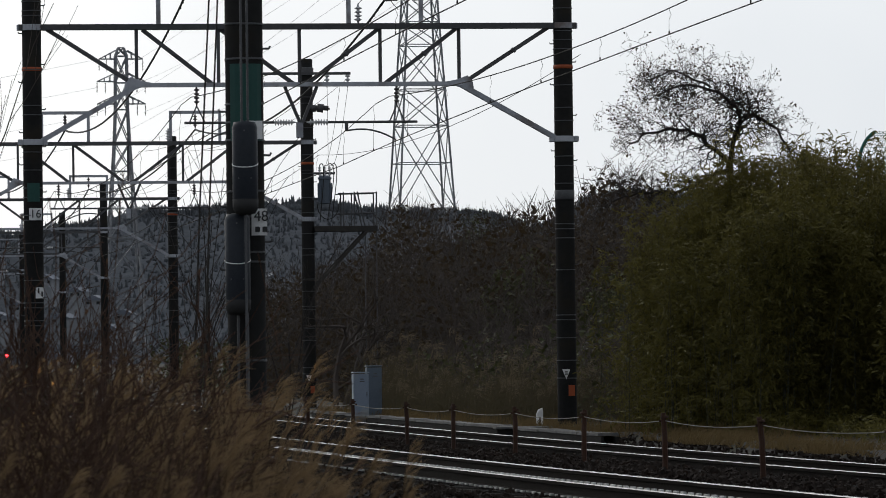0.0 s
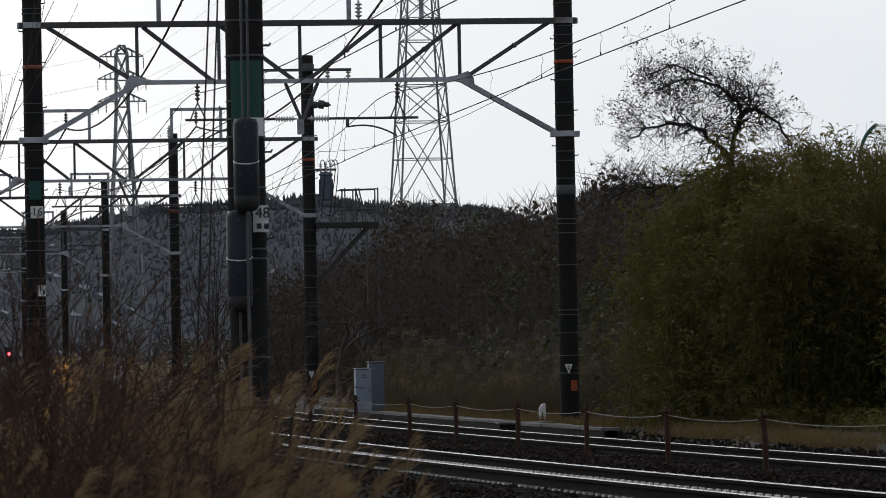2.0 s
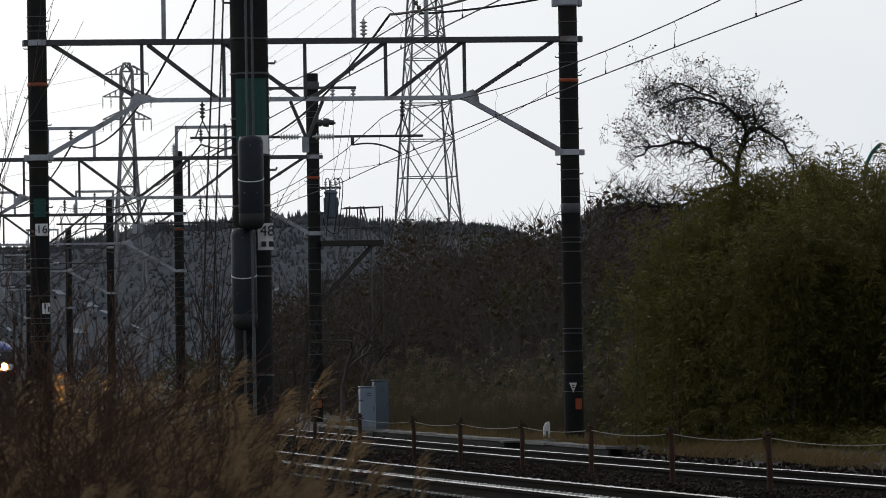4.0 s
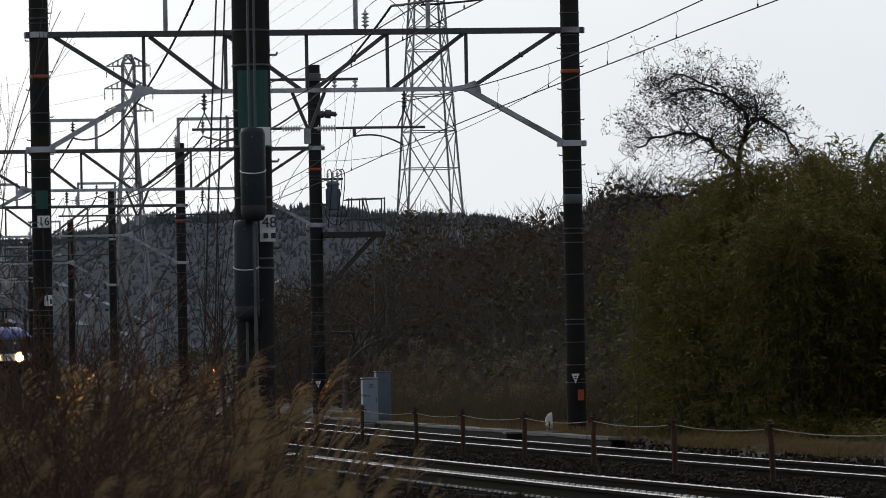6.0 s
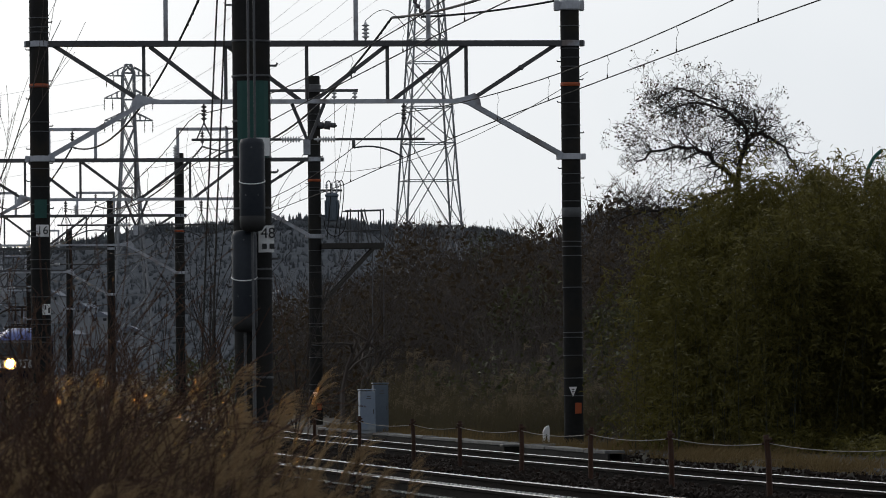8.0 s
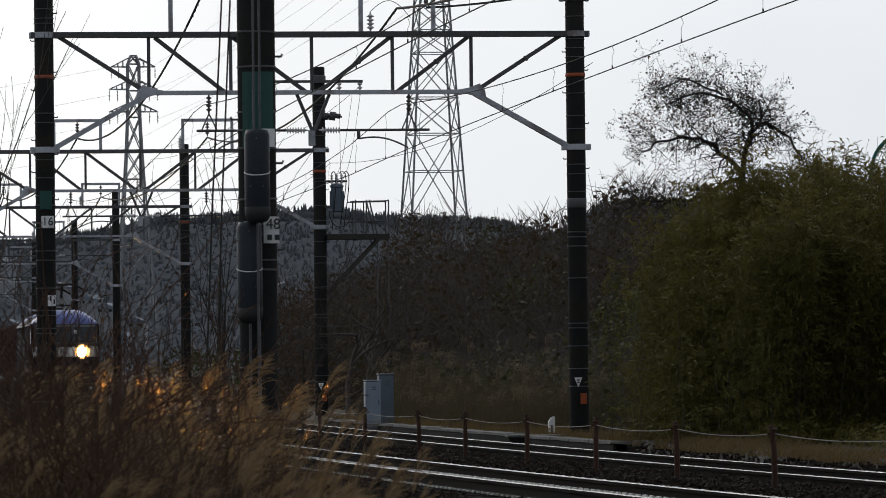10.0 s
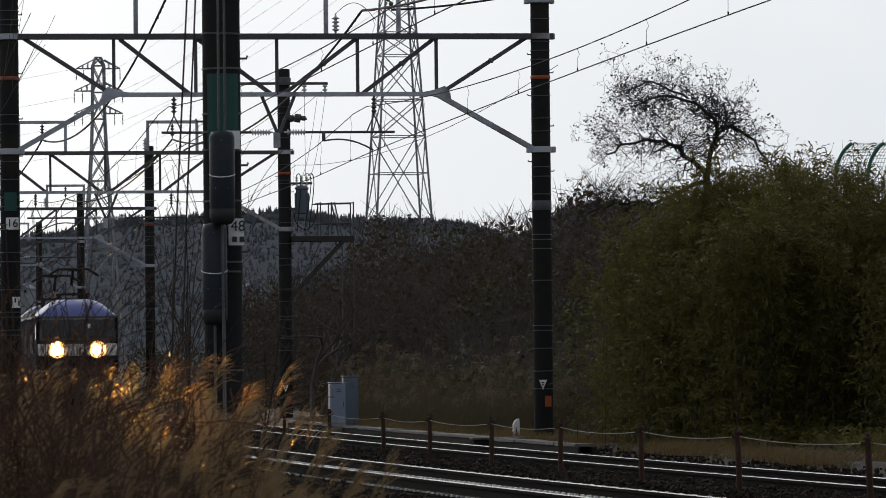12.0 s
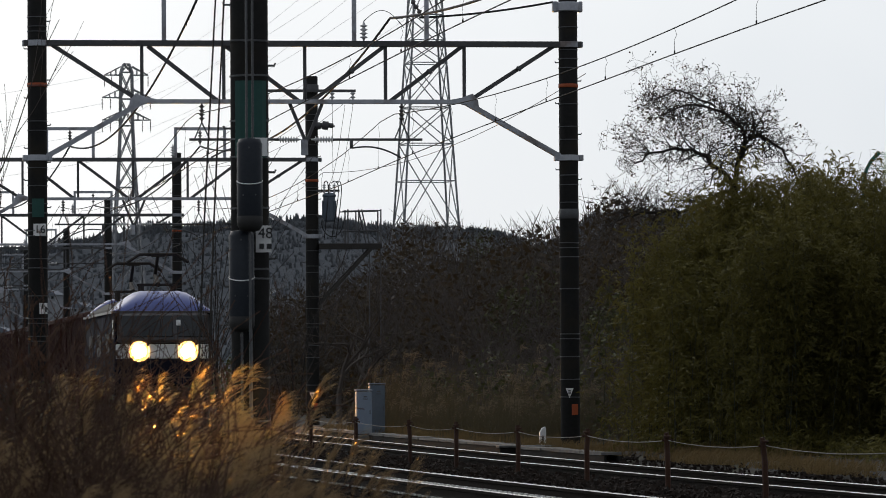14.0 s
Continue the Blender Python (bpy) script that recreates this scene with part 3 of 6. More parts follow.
def pole_fittings(gs):
    z0, a, b = gs[0], gs[1], gs[2]
    # nearest left pole: green sheet, white plate, number plate
    plate_sign(z0, -SPAN, 3.72, 0.33, 0.72, M_GREEN, "green_sheet", "dark green sheet wrapped round the pole")
    plate_sign(z0, -SPAN + 0.03, 3.46, 0.27, 0.17, M_WHITE, "white_plate", "white enamel plate", -0.20)
    p = plate_sign(z0, -SPAN + 0.11, 2.60, 0.15, 0.25, M_WHITE, "number_plate", "white enamel pole number plate", -0.20)
    lettering("digits", "48", 0.14, M_BLACK, p, up_text(-SPAN + 0.125, -0.206, 2.65))
    for q in (-0.03, 0.04):
        s = Shape()
        s.box((-SPAN + 0.12 + q, -0.204, 2.53), (0.045, 0.004, 0.05))
        part("mark_bar", s, M_BLACK, p)
    # second left pole
    plate_sign(a, -SPAN - 0.0, 4.42, 0.24, 0.34, M_GREEN, "green_sheet", "dark green sheet wrapped round the pole")
    p = plate_sign(a, -SPAN + 0.03, 4.02, 0.25, 0.22, M_WHITE, "number_plate", "white enamel pole number plate", -0.20)
    lettering("digits", "16", 0.21, M_BLACK, p, up_text(-SPAN + 0.03, -0.21, 4.02))
    p = plate_sign(a, -SPAN + 0.09, 2.58, 0.15, 0.20, M_WHITE, "small_plate", "small white plate with worn marks", -0.20)
    for q in ((-0.03, 0.04), (0.035, -0.02)):
        s = Shape()
        s.box((-SPAN + 0.10 + q[0], -0.204, 2.58 + q[1]), (0.03, 0.004, 0.09))
        part("mark_bar", s, M_BLACK, p)
    for g, x, z in ((a, 0.0, 0.98), (b, 0.0, 0.78)):
        t = Shape()
        t.plate([(-0.075, 0.085), (0.0, -0.10), (0.075, 0.085)], 0.006)
        tri = part("triangle_plate", t, M_WHITE, g, "white triangular enamel plate", at=pose(x - 0.04, -0.195, z))
        for q in (0.035, -0.005):
            s = Shape()
            s.box((0, -0.005, q), (0.05, 0.004, 0.022))
            part("mark_bar", s, M_BLACK, tri)
        plate_sign(g, x + 0.06, z - 0.31, 0.12, 0.20, M_ORANGE, "orange_patch", "orange reflective patch", -0.19)
    for z in (4.3,):
        s = Shape()
        s.lathe([(0.181, -0.09), (0.186, -0.08), (0.186, 0.08), (0.181, 0.09)], (0, 0, z), 20)
        part("grey_collar", s, M_BAND, a, "grey sheet-metal collar", True)
    # head of the third right pole: collar, crossarms and line insulators
    s = Shape()
    s.lathe([(0.175, 9.12), (0.20, 9.14), (0.20, 9.30), (0.175, 9.32)], (0, 0, 0), 18)
    s.bar((-1.3, -0.2, 9.14), (1.2, -0.2, 9.14), 0.06, 0.075)
    ca = part("crossarm", s, M_DARKSTEEL, b, "steel crossarm")
    for x in (0.55, 1.12):
        insulator(ca, (x, -0.2, 9.16), (x, -0.2, 8.75), 0.075, 3, M_INSULW)
    s = Shape()
    for q, r in ((0.1, 0.09), (0.28, 0.12), (0.42, 0.07)):
        s.tube([(q, -0.15, 8.2), (q + 0.16, -0.15, 8.18)], r, 10)
    s.tube([(0.0, -0.15, 8.2), (0.62, -0.15, 8.17)], 0.03, 8)
    part("cable_head", s, M_DARKSTEEL, b, "dark cable terminal", True)
    # cable from the second right pole to the feeder frame, with its bracket
    s = Shape()
    s.lathe([(0.19, 8.06), (0.215, 8.08), (0.215, 8.22), (0.19, 8.24)], (0, 0, 0), 18)
    s.box((-0.24, 0, 8.15), (0.10, 0.14, 0.20), None, 0.015)
    s.box((0.23, 0, 8.15), (0.08, 0.14, 0.20), None, 0.015)
    part("pole_bracket", s, M_STEEL, a, "galvanised pole bracket")
    s = Shape()
    s.tube([(-0.28 - 2.5 * q, 0, 8.24 - 0.30 * q - 0.18 * q * (1 - q)) for q in steps(0, 1, 12)], 0.02, 7)
    part("tie_cable", s, M_RUBBER, a, "black cable", True)
    s = Shape()
    s.tube([(-SPAN + 6.03 + 0.75 * q, 0, 7.87 + 0.26 * math.sin(q * 3.14) - 0.12 * q) for q in steps(0, 1, 14)], 0.007, 5)
    part("jumper_cable", s, M_WIRE, a)
    insulator(a, (-2.72, 0, 7.96), (-3.02, 0, 8.42), 0.05, 4, M_INSUL)
    # jumper loops
    rng = random.Random(9)
    for x in (0.55, 1.12, 0.9):
        s = Shape()
        s.tube([(x - 0.5 * q * q * (x > 0.6), -0.2 - 0.1 * q, 8.75 - 2.0 * q + 0.3 * math.sin(q * 5)) for q in steps(0, 1, 12)], 0.006, 5)
        part("jumper_cable", s, M_WIRE, b)


def build_transformer_stage(b):
    """Work platform on the third right pole, with a pole transformer above it."""
    m = portal_pose(2)
    st = thing("pole_platform", "rusty steel work platform bracketed to a concrete pole", "work platform", at=m)
    s = Shape()
    s.bar((0.15, -0.35, 4.86), (1.88, -0.35, 4.86), 0.06, 0.12)
    s.bar((0.15, 0.35, 4.86), (1.88, 0.35, 4.86), 0.06, 0.12)
    s.box((1.02, 0, 4.93), (1.74, 0.76, 0.03), None, 0.008)
    part("deck", s, M_LOCODARK, st, "dark steel deck")
    for y in (-0.35, 0.35):
        s = Shape()
        s.bar((0.12, y, 3.25), (1.6, y, 4.80), 0.05, 0.075)
        part("deck_brace", s, M_LOCODARK, st)
        for x in (0.95, 1.25, 1.55, 1.86):
            s = Shape()
            s.tube([(x, y, 4.86), (x - (0.22 if x == 1.55 else 0), y, 5.88)], 0.02, 6)
            part("railing_post", s, M_DARKSTEEL, st)
        for z in (5.3, 5.85):
            s = Shape()
            s.tube([(0.8, y, z - 0.02), (1.86, y, z)], 0.016, 6)
            part("rail_bar", s, M_DARKSTEEL, st)
    for x in (1.55, 1.86):
        s = Shape()
        s.tube([(x, -0.3, 4.86), (x - 0.02, -0.3, 0.5)], 0.016, 5)
        part("earth_wire_pipe", s, M_DARKSTEEL, st)
    tf = thing("pole_transformer", "grey pole-mounted transformer with bushings and cables", "transformer", at=m @ Matrix.Translation((0.0, 0.0, 0.2)))
    s = Shape()
    s.lathe([(0.12, 5.35), (0.165, 5.38), (0.165, 6.02), (0.19, 6.04), (0.19, 6.08), (0.12, 6.14)], (0.46, -0.15, 0), 18)
    part("tank", s, M_CABINET2, tf, "blue-grey ribbed tank", False)
    for k in range(8):
        a = k * 0.785
        s = Shape()
        s.box((0.46 + 0.18 * math.cos(a), -0.15 + 0.18 * math.sin(a), 5.68), (0.04, 0.03, 0.5), Euler((0, 0, a)).to_matrix(), 0.01)
        part("cooling_rib", s, M_CABINET2, tf)
    s = Shape()
    s.bar((0.1, -0.1, 6.20), (0.75, -0.1, 6.20), 0.06, 0.06)
    part("bracket", s, M_DARKSTEEL, tf)
    s = Shape()
    s.bar((0.1, -0.1, 5.5), (0.4, -0.1, 5.5), 0.06, 0.06)
    part("bracket", s, M_DARKSTEEL, tf)
    for x in (0.32, 0.46, 0.6):
        insulator(tf, (x, -0.15, 6.10), (x, -0.15, 6.42), 0.05, 4, M_INSULW, "bushing")
    for x, w in ((0.3, 0.12), (0.5, 0.2), (0.62, 0.16)):
        s = Shape()
        s.tube([(x + w * math.sin(q * 3.1), -0.3, 6.4 + 0.3 * math.sin(q * 2.2) - 1.75 * q * q) for q in steps(0, 1, 14)], 0.013, 5)
        part("bushing_cable", s, M_RUBBER, tf)
    s = Shape()
    s.tube([(0.22 + 0.3 * (1 - math.cos(q * 3.14)), -0.38, 5.35 - 0.42 * math.sin(q * 3.14)) for q in steps(0, 1, 12)], 0.014, 5)
    part("slack_loop", s, M_RUBBER, tf)


def build_balancer():
    """Tension weights hanging beside the nearest left pole."""
    bx, by = -1.86, 47.40
    t = thing("tension_balancer", "two grey cylindrical tension weights on rods beside a pole", "tension balancer", at=pose(bx, by, 0))
    for x, y, zt, zb in ((0.035, -0.50, 3.53, 2.69), (-0.05, -0.34, 2.68, 1.76)):
        s = Shape()
        s.lathe([(0.03, zb + 0.08), (0.105, zb + 0.08), (0.118, zb + 0.12), (0.118, zt - 0.06), (0.10, zt - 0.012), (0.02, zt)], (x, y, 0), 28)
        w = part("weight", s, M_WEIGHT, t, "dark grey cylindrical weight", True)
        s = Shape()
        s.lathe([(0.05, zb - 0.03), (0.09, zb - 0.02), (0.118, zb + 0.03), (0.12, zb + 0.115), (0.05, zb + 0.12)], (x, y, 0), 24)
        part("bottom_cap", s, M_RUBBER, w, "black rubber cap", True)
        mid = (zt + zb) / 2 + 0.02
        s = Shape()
        s.lathe([(0.1185, mid - 0.004), (0.122, mid - 0.003), (0.122, mid + 0.003), (0.1185, mid + 0.004)], (x, y, 0), 24)
        s.v = [(a, b, c + 0.28 * (b - y)) for a, b, c in s.v]      # the hoop hangs aslant
        part("wire_hoop", s, M_WHITE, w, "bright wire hoop", True)
        for q in range(7):
            a = -1.5 + 0.5 * q
            s = Shape()
            z = zt - 0.1 if q % 2 else zb + 0.3
            s.lathe([(0.006, 0), (0.006, 0.012), (0.002, 0.014)], (x + 0.118 * math.sin(a), y - 0.118 * math.cos(a), z), 6)
            part("bolt", s, M_DARKSTEEL, w)
        s = Shape()
        s.tube([(x, y, zb), (x, y, 0.35 if zb > 2 else zb - 0.95)], 0.012, 8)
        part("guide_rod", s, M_BAND, t, "galvanised guide rod")
    for x in (0.008, 0.065):
        s = Shape()
        s.tube([(x, -0.50, 3.5), (x, -0.46, 9.0)], 0.011, 8)
        part("weight_rope", s, M_BAND, t, "steel weight rope")
    s = Shape()
    s.tube([(0.03, -0.24, 3.4), (0.03, -0.24, 0.2)], 0.016, 8)
    part("guide_tube", s, M_BAND, t, "galvanised guide tube")
    for z in (0.95, 2.05, 3.1):
        s = Shape()
        s.bar((0.03, -0.26, z), (0.03, -0.16, z), 0.03, 0.03)
        part("guide_clip", s, M_DARKSTEEL, t)
    for x, dx in ((-0.30, -0.21), (-0.22, -0.19)):
        g = thing("guy_wire", "thin black stay wire running steeply down to the ground", "stay wire", "stay wires", pose(bx, by, 0))
        s = Shape()
        s.tube([(x + 0.02 - dx * 0.9, 0.5, 9.0), (x - 0.01, 0.2, 4.8), (x + dx * 0.5, -0.1, 2.8), (x + dx * 1.15, -0.3, -0.5)], 0.009, 6)
        part("wire", s, M_WIRE, g)


# heights of the contact wire and of the catenary along the line
def contact_z(y):
    return float(np.interp(y, (20, 48, 62.5, 71, 79, 93, 102, 116, 139, 300), (5.9, 5.82, 5.66, 5.55, 5.46, 5.31, 5.18, 5.13, 5.1, 5.1)))


def catenary_z(y):
    tops = (1.7, 48.0, 94.0, 139.0, 186.0, 233.0, 280.0, 327.0, 374.0)
    for a, b in zip(tops, tops[1:]):
        if a <= y <= b:
            f = (y - a) / (b - a)
            return contact_z(y) + 0.325 + 2.4 * (f - 0.52) ** 2
    return contact_z(y) + 0.8


def build_wires():
    for c in (0.0, NEAR):
        ys = steps(30, 330, 150)
        w = thing("catenary_wire", "thin dark contact wire and catenary hung with droppers", "overhead wire", "overhead wires")
        for name, fz, r in (("contact_wire", contact_z, 0.0085), ("messenger_wire", catenary_z, 0.0085)):
            s = Shape()
            s.tube([along(y, c, fz(y)) for y in ys], r, 6)
            part(name, s, M_WIRE, w)
        y = 34.0
        while y < 190:
            s = Shape()
            p, q = along(y, c, contact_z(y)), along(y, c, catenary_z(y))
            s.tube([p, p.lerp(q, 0.55), p.lerp(q, 0.75) + Vector((0.03, 0, 0)), q], 0.004, 4)
            s.box(p + Vector((0, 0, 0.02)), (0.02, 0.03, 0.05))
            part("dropper", s, M_WIRE, w)
            y += 4.8
    # feeders between the frames of the portals
    def feeder_end(f, i):
        z = (8.31 if f < -5 else 7.93) if i == 1 else 7.71 - (0.08 if i >= 2 else 0.0)
        return portal_pose(i) @ Vector((f + (0.25 if i >= 2 else 0.0), 0, z))
    for f in (2.965 - SPAN, 6.525 - SPAN):
        for i in range(len(PORTALS) - 1):
            a, b = feeder_end(f, i), feeder_end(f, i + 1)
            sag = 3.7 if i == 1 else 2.7
            cb = thing("feeder_cable", "thick black feeder cable sagging between the portals", "feeder cable", "feeder cables")
            s = Shape()
            s.tube([a.lerp(b, q) - Vector((0, 0, sag * q * (1 - q))) for q in steps(0, 1, 26)], 0.022, 7)
            part("cable", s, M_RUBBER, cb, "black sheathed cable", True)
            for k in range(5):
                q = 0.012 + 0.014 * k
                p = b.lerp(a, q * 0.6) - Vector((0, 0, sag * 0.6 * q))
                p2 = a.lerp(b, q) - Vector((0, 0, sag * q))
                s = Shape()
                s.box(p, (0.05, 0.06, 0.05), None, 0.012)
                part("cable_clamp", s, M_DARKSTEEL, cb)
                s = Shape()
                s.box(p2, (0.05, 0.06, 0.05), None, 0.012)
                part("cable_clamp", s, M_DARKSTEEL, cb)
    # low signal wires carried on the right-hand poles
    for z, o in ((9.0, -1.2), (9.0, 0.55), (9.0, 1.12), (6.9, 0.3)):
        pts = []
        for i in range(2 if z > 7 else 1, len(PORTALS) - 1):
            a, b = portal_pose(i) @ Vector((o, -0.2, z)), portal_pose(i + 1) @ Vector((o, -0.2, z))
            pts += [a.lerp(b, q) - Vector((0, 0, 2.0 * q * (1 - q))) for q in steps(0, 1, 12)[:-1]]
        s = Shape()
        s.tube(pts, 0.007, 5)
        w = thing("line_wire", "thin dark distribution wire along the poles", "overhead wire", "overhead wires")
        part("wire", s, M_WIRE, w)


# ---- lattice towers ----
def build_tower(x, y, levels, arms, label, turn=0.0, thick=0.16):
    """levels: (height, half width); arms: (height, reach)."""
    t = thing("transmission_tower", label, "transmission tower", "transmission towers", pose(x, y, 0, 0, 0, turn))
    for sx in (-1, 1):
        for sy in (-1, 1):
            s = Shape()
            h = thick / 2
            s.quads([[(sx * w - h, sy * w - h, z), (sx * w + h, sy * w - h, z), (sx * w + h, sy * w + h, z), (sx * w - h, sy * w + h, z)] for z, w in levels])
            part("leg", s, M_TOWER, t)
    br = thick * 0.55
    for (z0, w0), (z1, w1) in zip(levels, levels[1:]):
        n = max(1, round((z1 - z0) / (4.2 * w0)))
        for k in range(n):
            a, b = z0 + (z1 - z0) * k / n, z0 + (z1 - z0) * (k + 1) / n
            wa, wb = w0 + (w1 - w0) * k / n, w0 + (w1 - w0) * (k + 1) / n
            s = Shape()
            for sy in (-1, 1):
                s.bar((-wa, sy * wa, a), (wb, sy * wb, b), br, br)
                s.bar((wa, sy * wa, a), (-wb, sy * wb, b), br, br)
                s.bar((sy * wa, -wa, a), (sy * wb, wb, b), br, br)
                s.bar((sy * wa, wa, a), (sy * wb, -wb, b), br, br)
                s.bar((-wb, sy * wb, b), (wb, sy * wb, b), br, br)
                s.bar((sy * wb, -wb, b), (sy * wb, wb, b), br, br)
                if b - a > 7.5:         # tall panels have a girt through the crossing
                    wm, zm = wa * wb * 2 / (wa + wb), a + (b - a) * wa / (wa + wb)
                    s.bar((-wm, sy * wm, zm), (wm, sy * wm, zm), br, br)
                    s.bar((sy * wm, -wm, zm), (sy * wm, wm, zm), br, br)
            part("lattice_panel", s, M_TOWER, t)
    for z, reach in arms:
        for sx in (-1, 1):
            s = Shape()
            w = float(np.interp(z, [q[0] for q in levels], [q[1] for q in levels]))
            for sy in (-1, 1):
                s.bar((sx * w, sy * w, z), (sx * reach, 0, z), br, br)
                s.bar((sx * w, sy * w, z + 1.5), (sx * reach, 0, z), br, br)
                for f in (0.3, 0.6):
                    s.bar((sx * (w + (reach - w) * f), sy * w * (1 - f), z), (sx * (w + (reach - w) * f), sy * w * (1 - f), z + 1.5 * (1 - f)), br * 0.7, br * 0.7)
            arm = part("crossarm", s, M_TOWER, t)
            for q in (0.55, 1.0):
                insulator(arm, (sx * (w + (reach - w) * q), 0, z), (sx * (w + (reach - w) * q), 0, z - 2.2), 0.13, 7, M_INSUL)
    return t


def build_power_lines():
    for k in range(6):
        side, lv = (-1 if k % 2 else 1), k // 2
        a = Vector((-2.6 + side * 5.5, 600, 49 + lv * 5))
        for b in (Vector((50 + side * 5.5, 330, 44 + lv * 5)), Vector((-57 + side * 4, 900, 40 + lv * 5.5)), ):
            w = thing("power_line", "thin pale conductor strung between lattice towers", "power line", "power lines")
            s = Shape()
            s.tube([a.lerp(b, q) - Vector((0, 0, 9 * q * (1 - q))) for q in steps(0, 1, 24)], 0.02, 4)
            part("conductor", s, M_FARWIRE, w)
    for k in range(4):
        w = thing("power_line", "thin pale conductor running on from the farther tower", "power line", "power lines")
        a, b = Vector((-61, 900, 40 + k * 5)), Vector((-200, 1000, 33 + k * 5))
        s = Shape()
        s.tube([a.lerp(b, q) - Vector((0, 0, 12 * q * (1 - q))) for q in steps(0, 1, 16)], 0.025, 4)
        part("conductor", s, M_FARWIRE, w)


# ---- lineside things ----
def build_rope_fence():
    """Rusty stakes with a slack rope between the two tracks."""
    off = -1.82
    ys = (43.5, 49.8, 55.0, 59.8, 64.6, 69.5, 74.7, 79.3, 85.7, 92.1, 98.5, 106.5)
    ps = [along(y, off, -0.07) for y in ys]
    rng = random.Random(3)
    for p in ps:
        s = Shape()
        s.tube([(0, 0, -0.25), (0.0, 0, 0.45), (rng.uniform(-0.02, 0.02), 0, 0.70)], [0.034, 0.033, 0.03], 8)
        f = thing("fence_post", "rust-brown steel stake holding a rope between the tracks", "fence post", "rope fence posts", Matrix.Translation(p) @ pose(0, 0, 0, rng.uniform(-2, 2), rng.uniform(-2.5, 1.5)))
        part("stake", s, M_POST, f)
        c = Shape()
        c.lathe([(0.034, 0.64), (0.046, 0.645), (0.046, 0.665), (0.034, 0.67)], n=10)
        c.tube([(-0.065, 0, 0.61), (0.065, 0, 0.61)], 0.014, 6)
        part("rope_ring", c, M_POST, f)
    r = thing("barrier_rope", "pale slack rope strung along the fence posts", "rope")
    for a, b in zip(ps, ps[1:]):
        s = Shape()
        up = Vector((0, 0, 0.61))
        s.tube([a.lerp(b, q) + up - Vector((0, 0, 0.19 * q * (1 - q))) for q in steps(0, 1, 12)], 0.0052, 6)
        part("rope_length", s, M_ROPE, r)


def build_cabinets():
    for x, y, w, h, mat, label in ((-1.91, 114.6, 0.35, 1.0, M_CABINET, "pale grey steel lineside cabinet with a closed door"),
                                   (-1.62, 115.4, 0.34, 1.14, M_CABINET2, "blue-grey steel lineside cabinet behind another")):
        g = thing("lineside_cabinet", label, "cabinet", "lineside cabinets", pose(x, y, 0, 0, 0, 8))
        s = Shape()
        s.box((0, 0, h / 2 - 0.02), (w, 0.34, h - 0.04), None, 0.012)
        s.box((0, 0, h - 0.01), (w + 0.03, 0.38, 0.03), None, 0.01)
        part("body", s, mat, g)
        s = Shape()
        s.box((0, -0.178, h / 2), (w - 0.05, 0.012, h - 0.14), None, 0.005)
        d = part("door", s, mat, g)
        s = Shape()
        s.box((0.02, -0.188, h * 0.84), (0.08, 0.006, 0.025))
        s.box((0.02, -0.188, h * 0.79), (0.11, 0.006, 0.02))
        part("label_bar", s, M_DARKSTEEL, d)
        s = Shape()
        s.box((w * 0.36, -0.19, h * 0.5), (0.018, 0.02, 0.10), None, 0.004)
        part("handle", s, M_DARKSTEEL, d)
        s = Shape()
        s.box((0, 0, -0.25), (w + 0.08, 0.42, 0.45), None, 0.02)
        part("plinth", s, M_TROUGH, g)


def build_marker():
    g = thing("marker_post", "small white concrete distance marker with a black stroke", "marker post", at=pose(1.76, 94.3, 0.0, 0, 0, 5))
    s = Shape()
    s.quads([[(-0.06, -0.05, -0.3), (0.06, -0.05, -0.3), (0.06, 0.05, -0.3), (-0.06, 0.05, -0.3)],
             [(-0.06, -0.05, 0.24), (0.06, -0.05, 0.30), (0.06, 0.05, 0.30), (-0.06, 0.05, 0.24)],
             [(-0.02, -0.04, 0.32), (0.05, -0.04, 0.35), (0.05, 0.04, 0.35), (-0.02, 0.04, 0.32)]])
    part("stone", s, M_WHITE, g)
    s = Shape()
    s.box((0.0, -0.054, 0.10), (0.028, 0.006, 0.17), None, 0.004)
    part("stroke", s, M_BLACK, g)


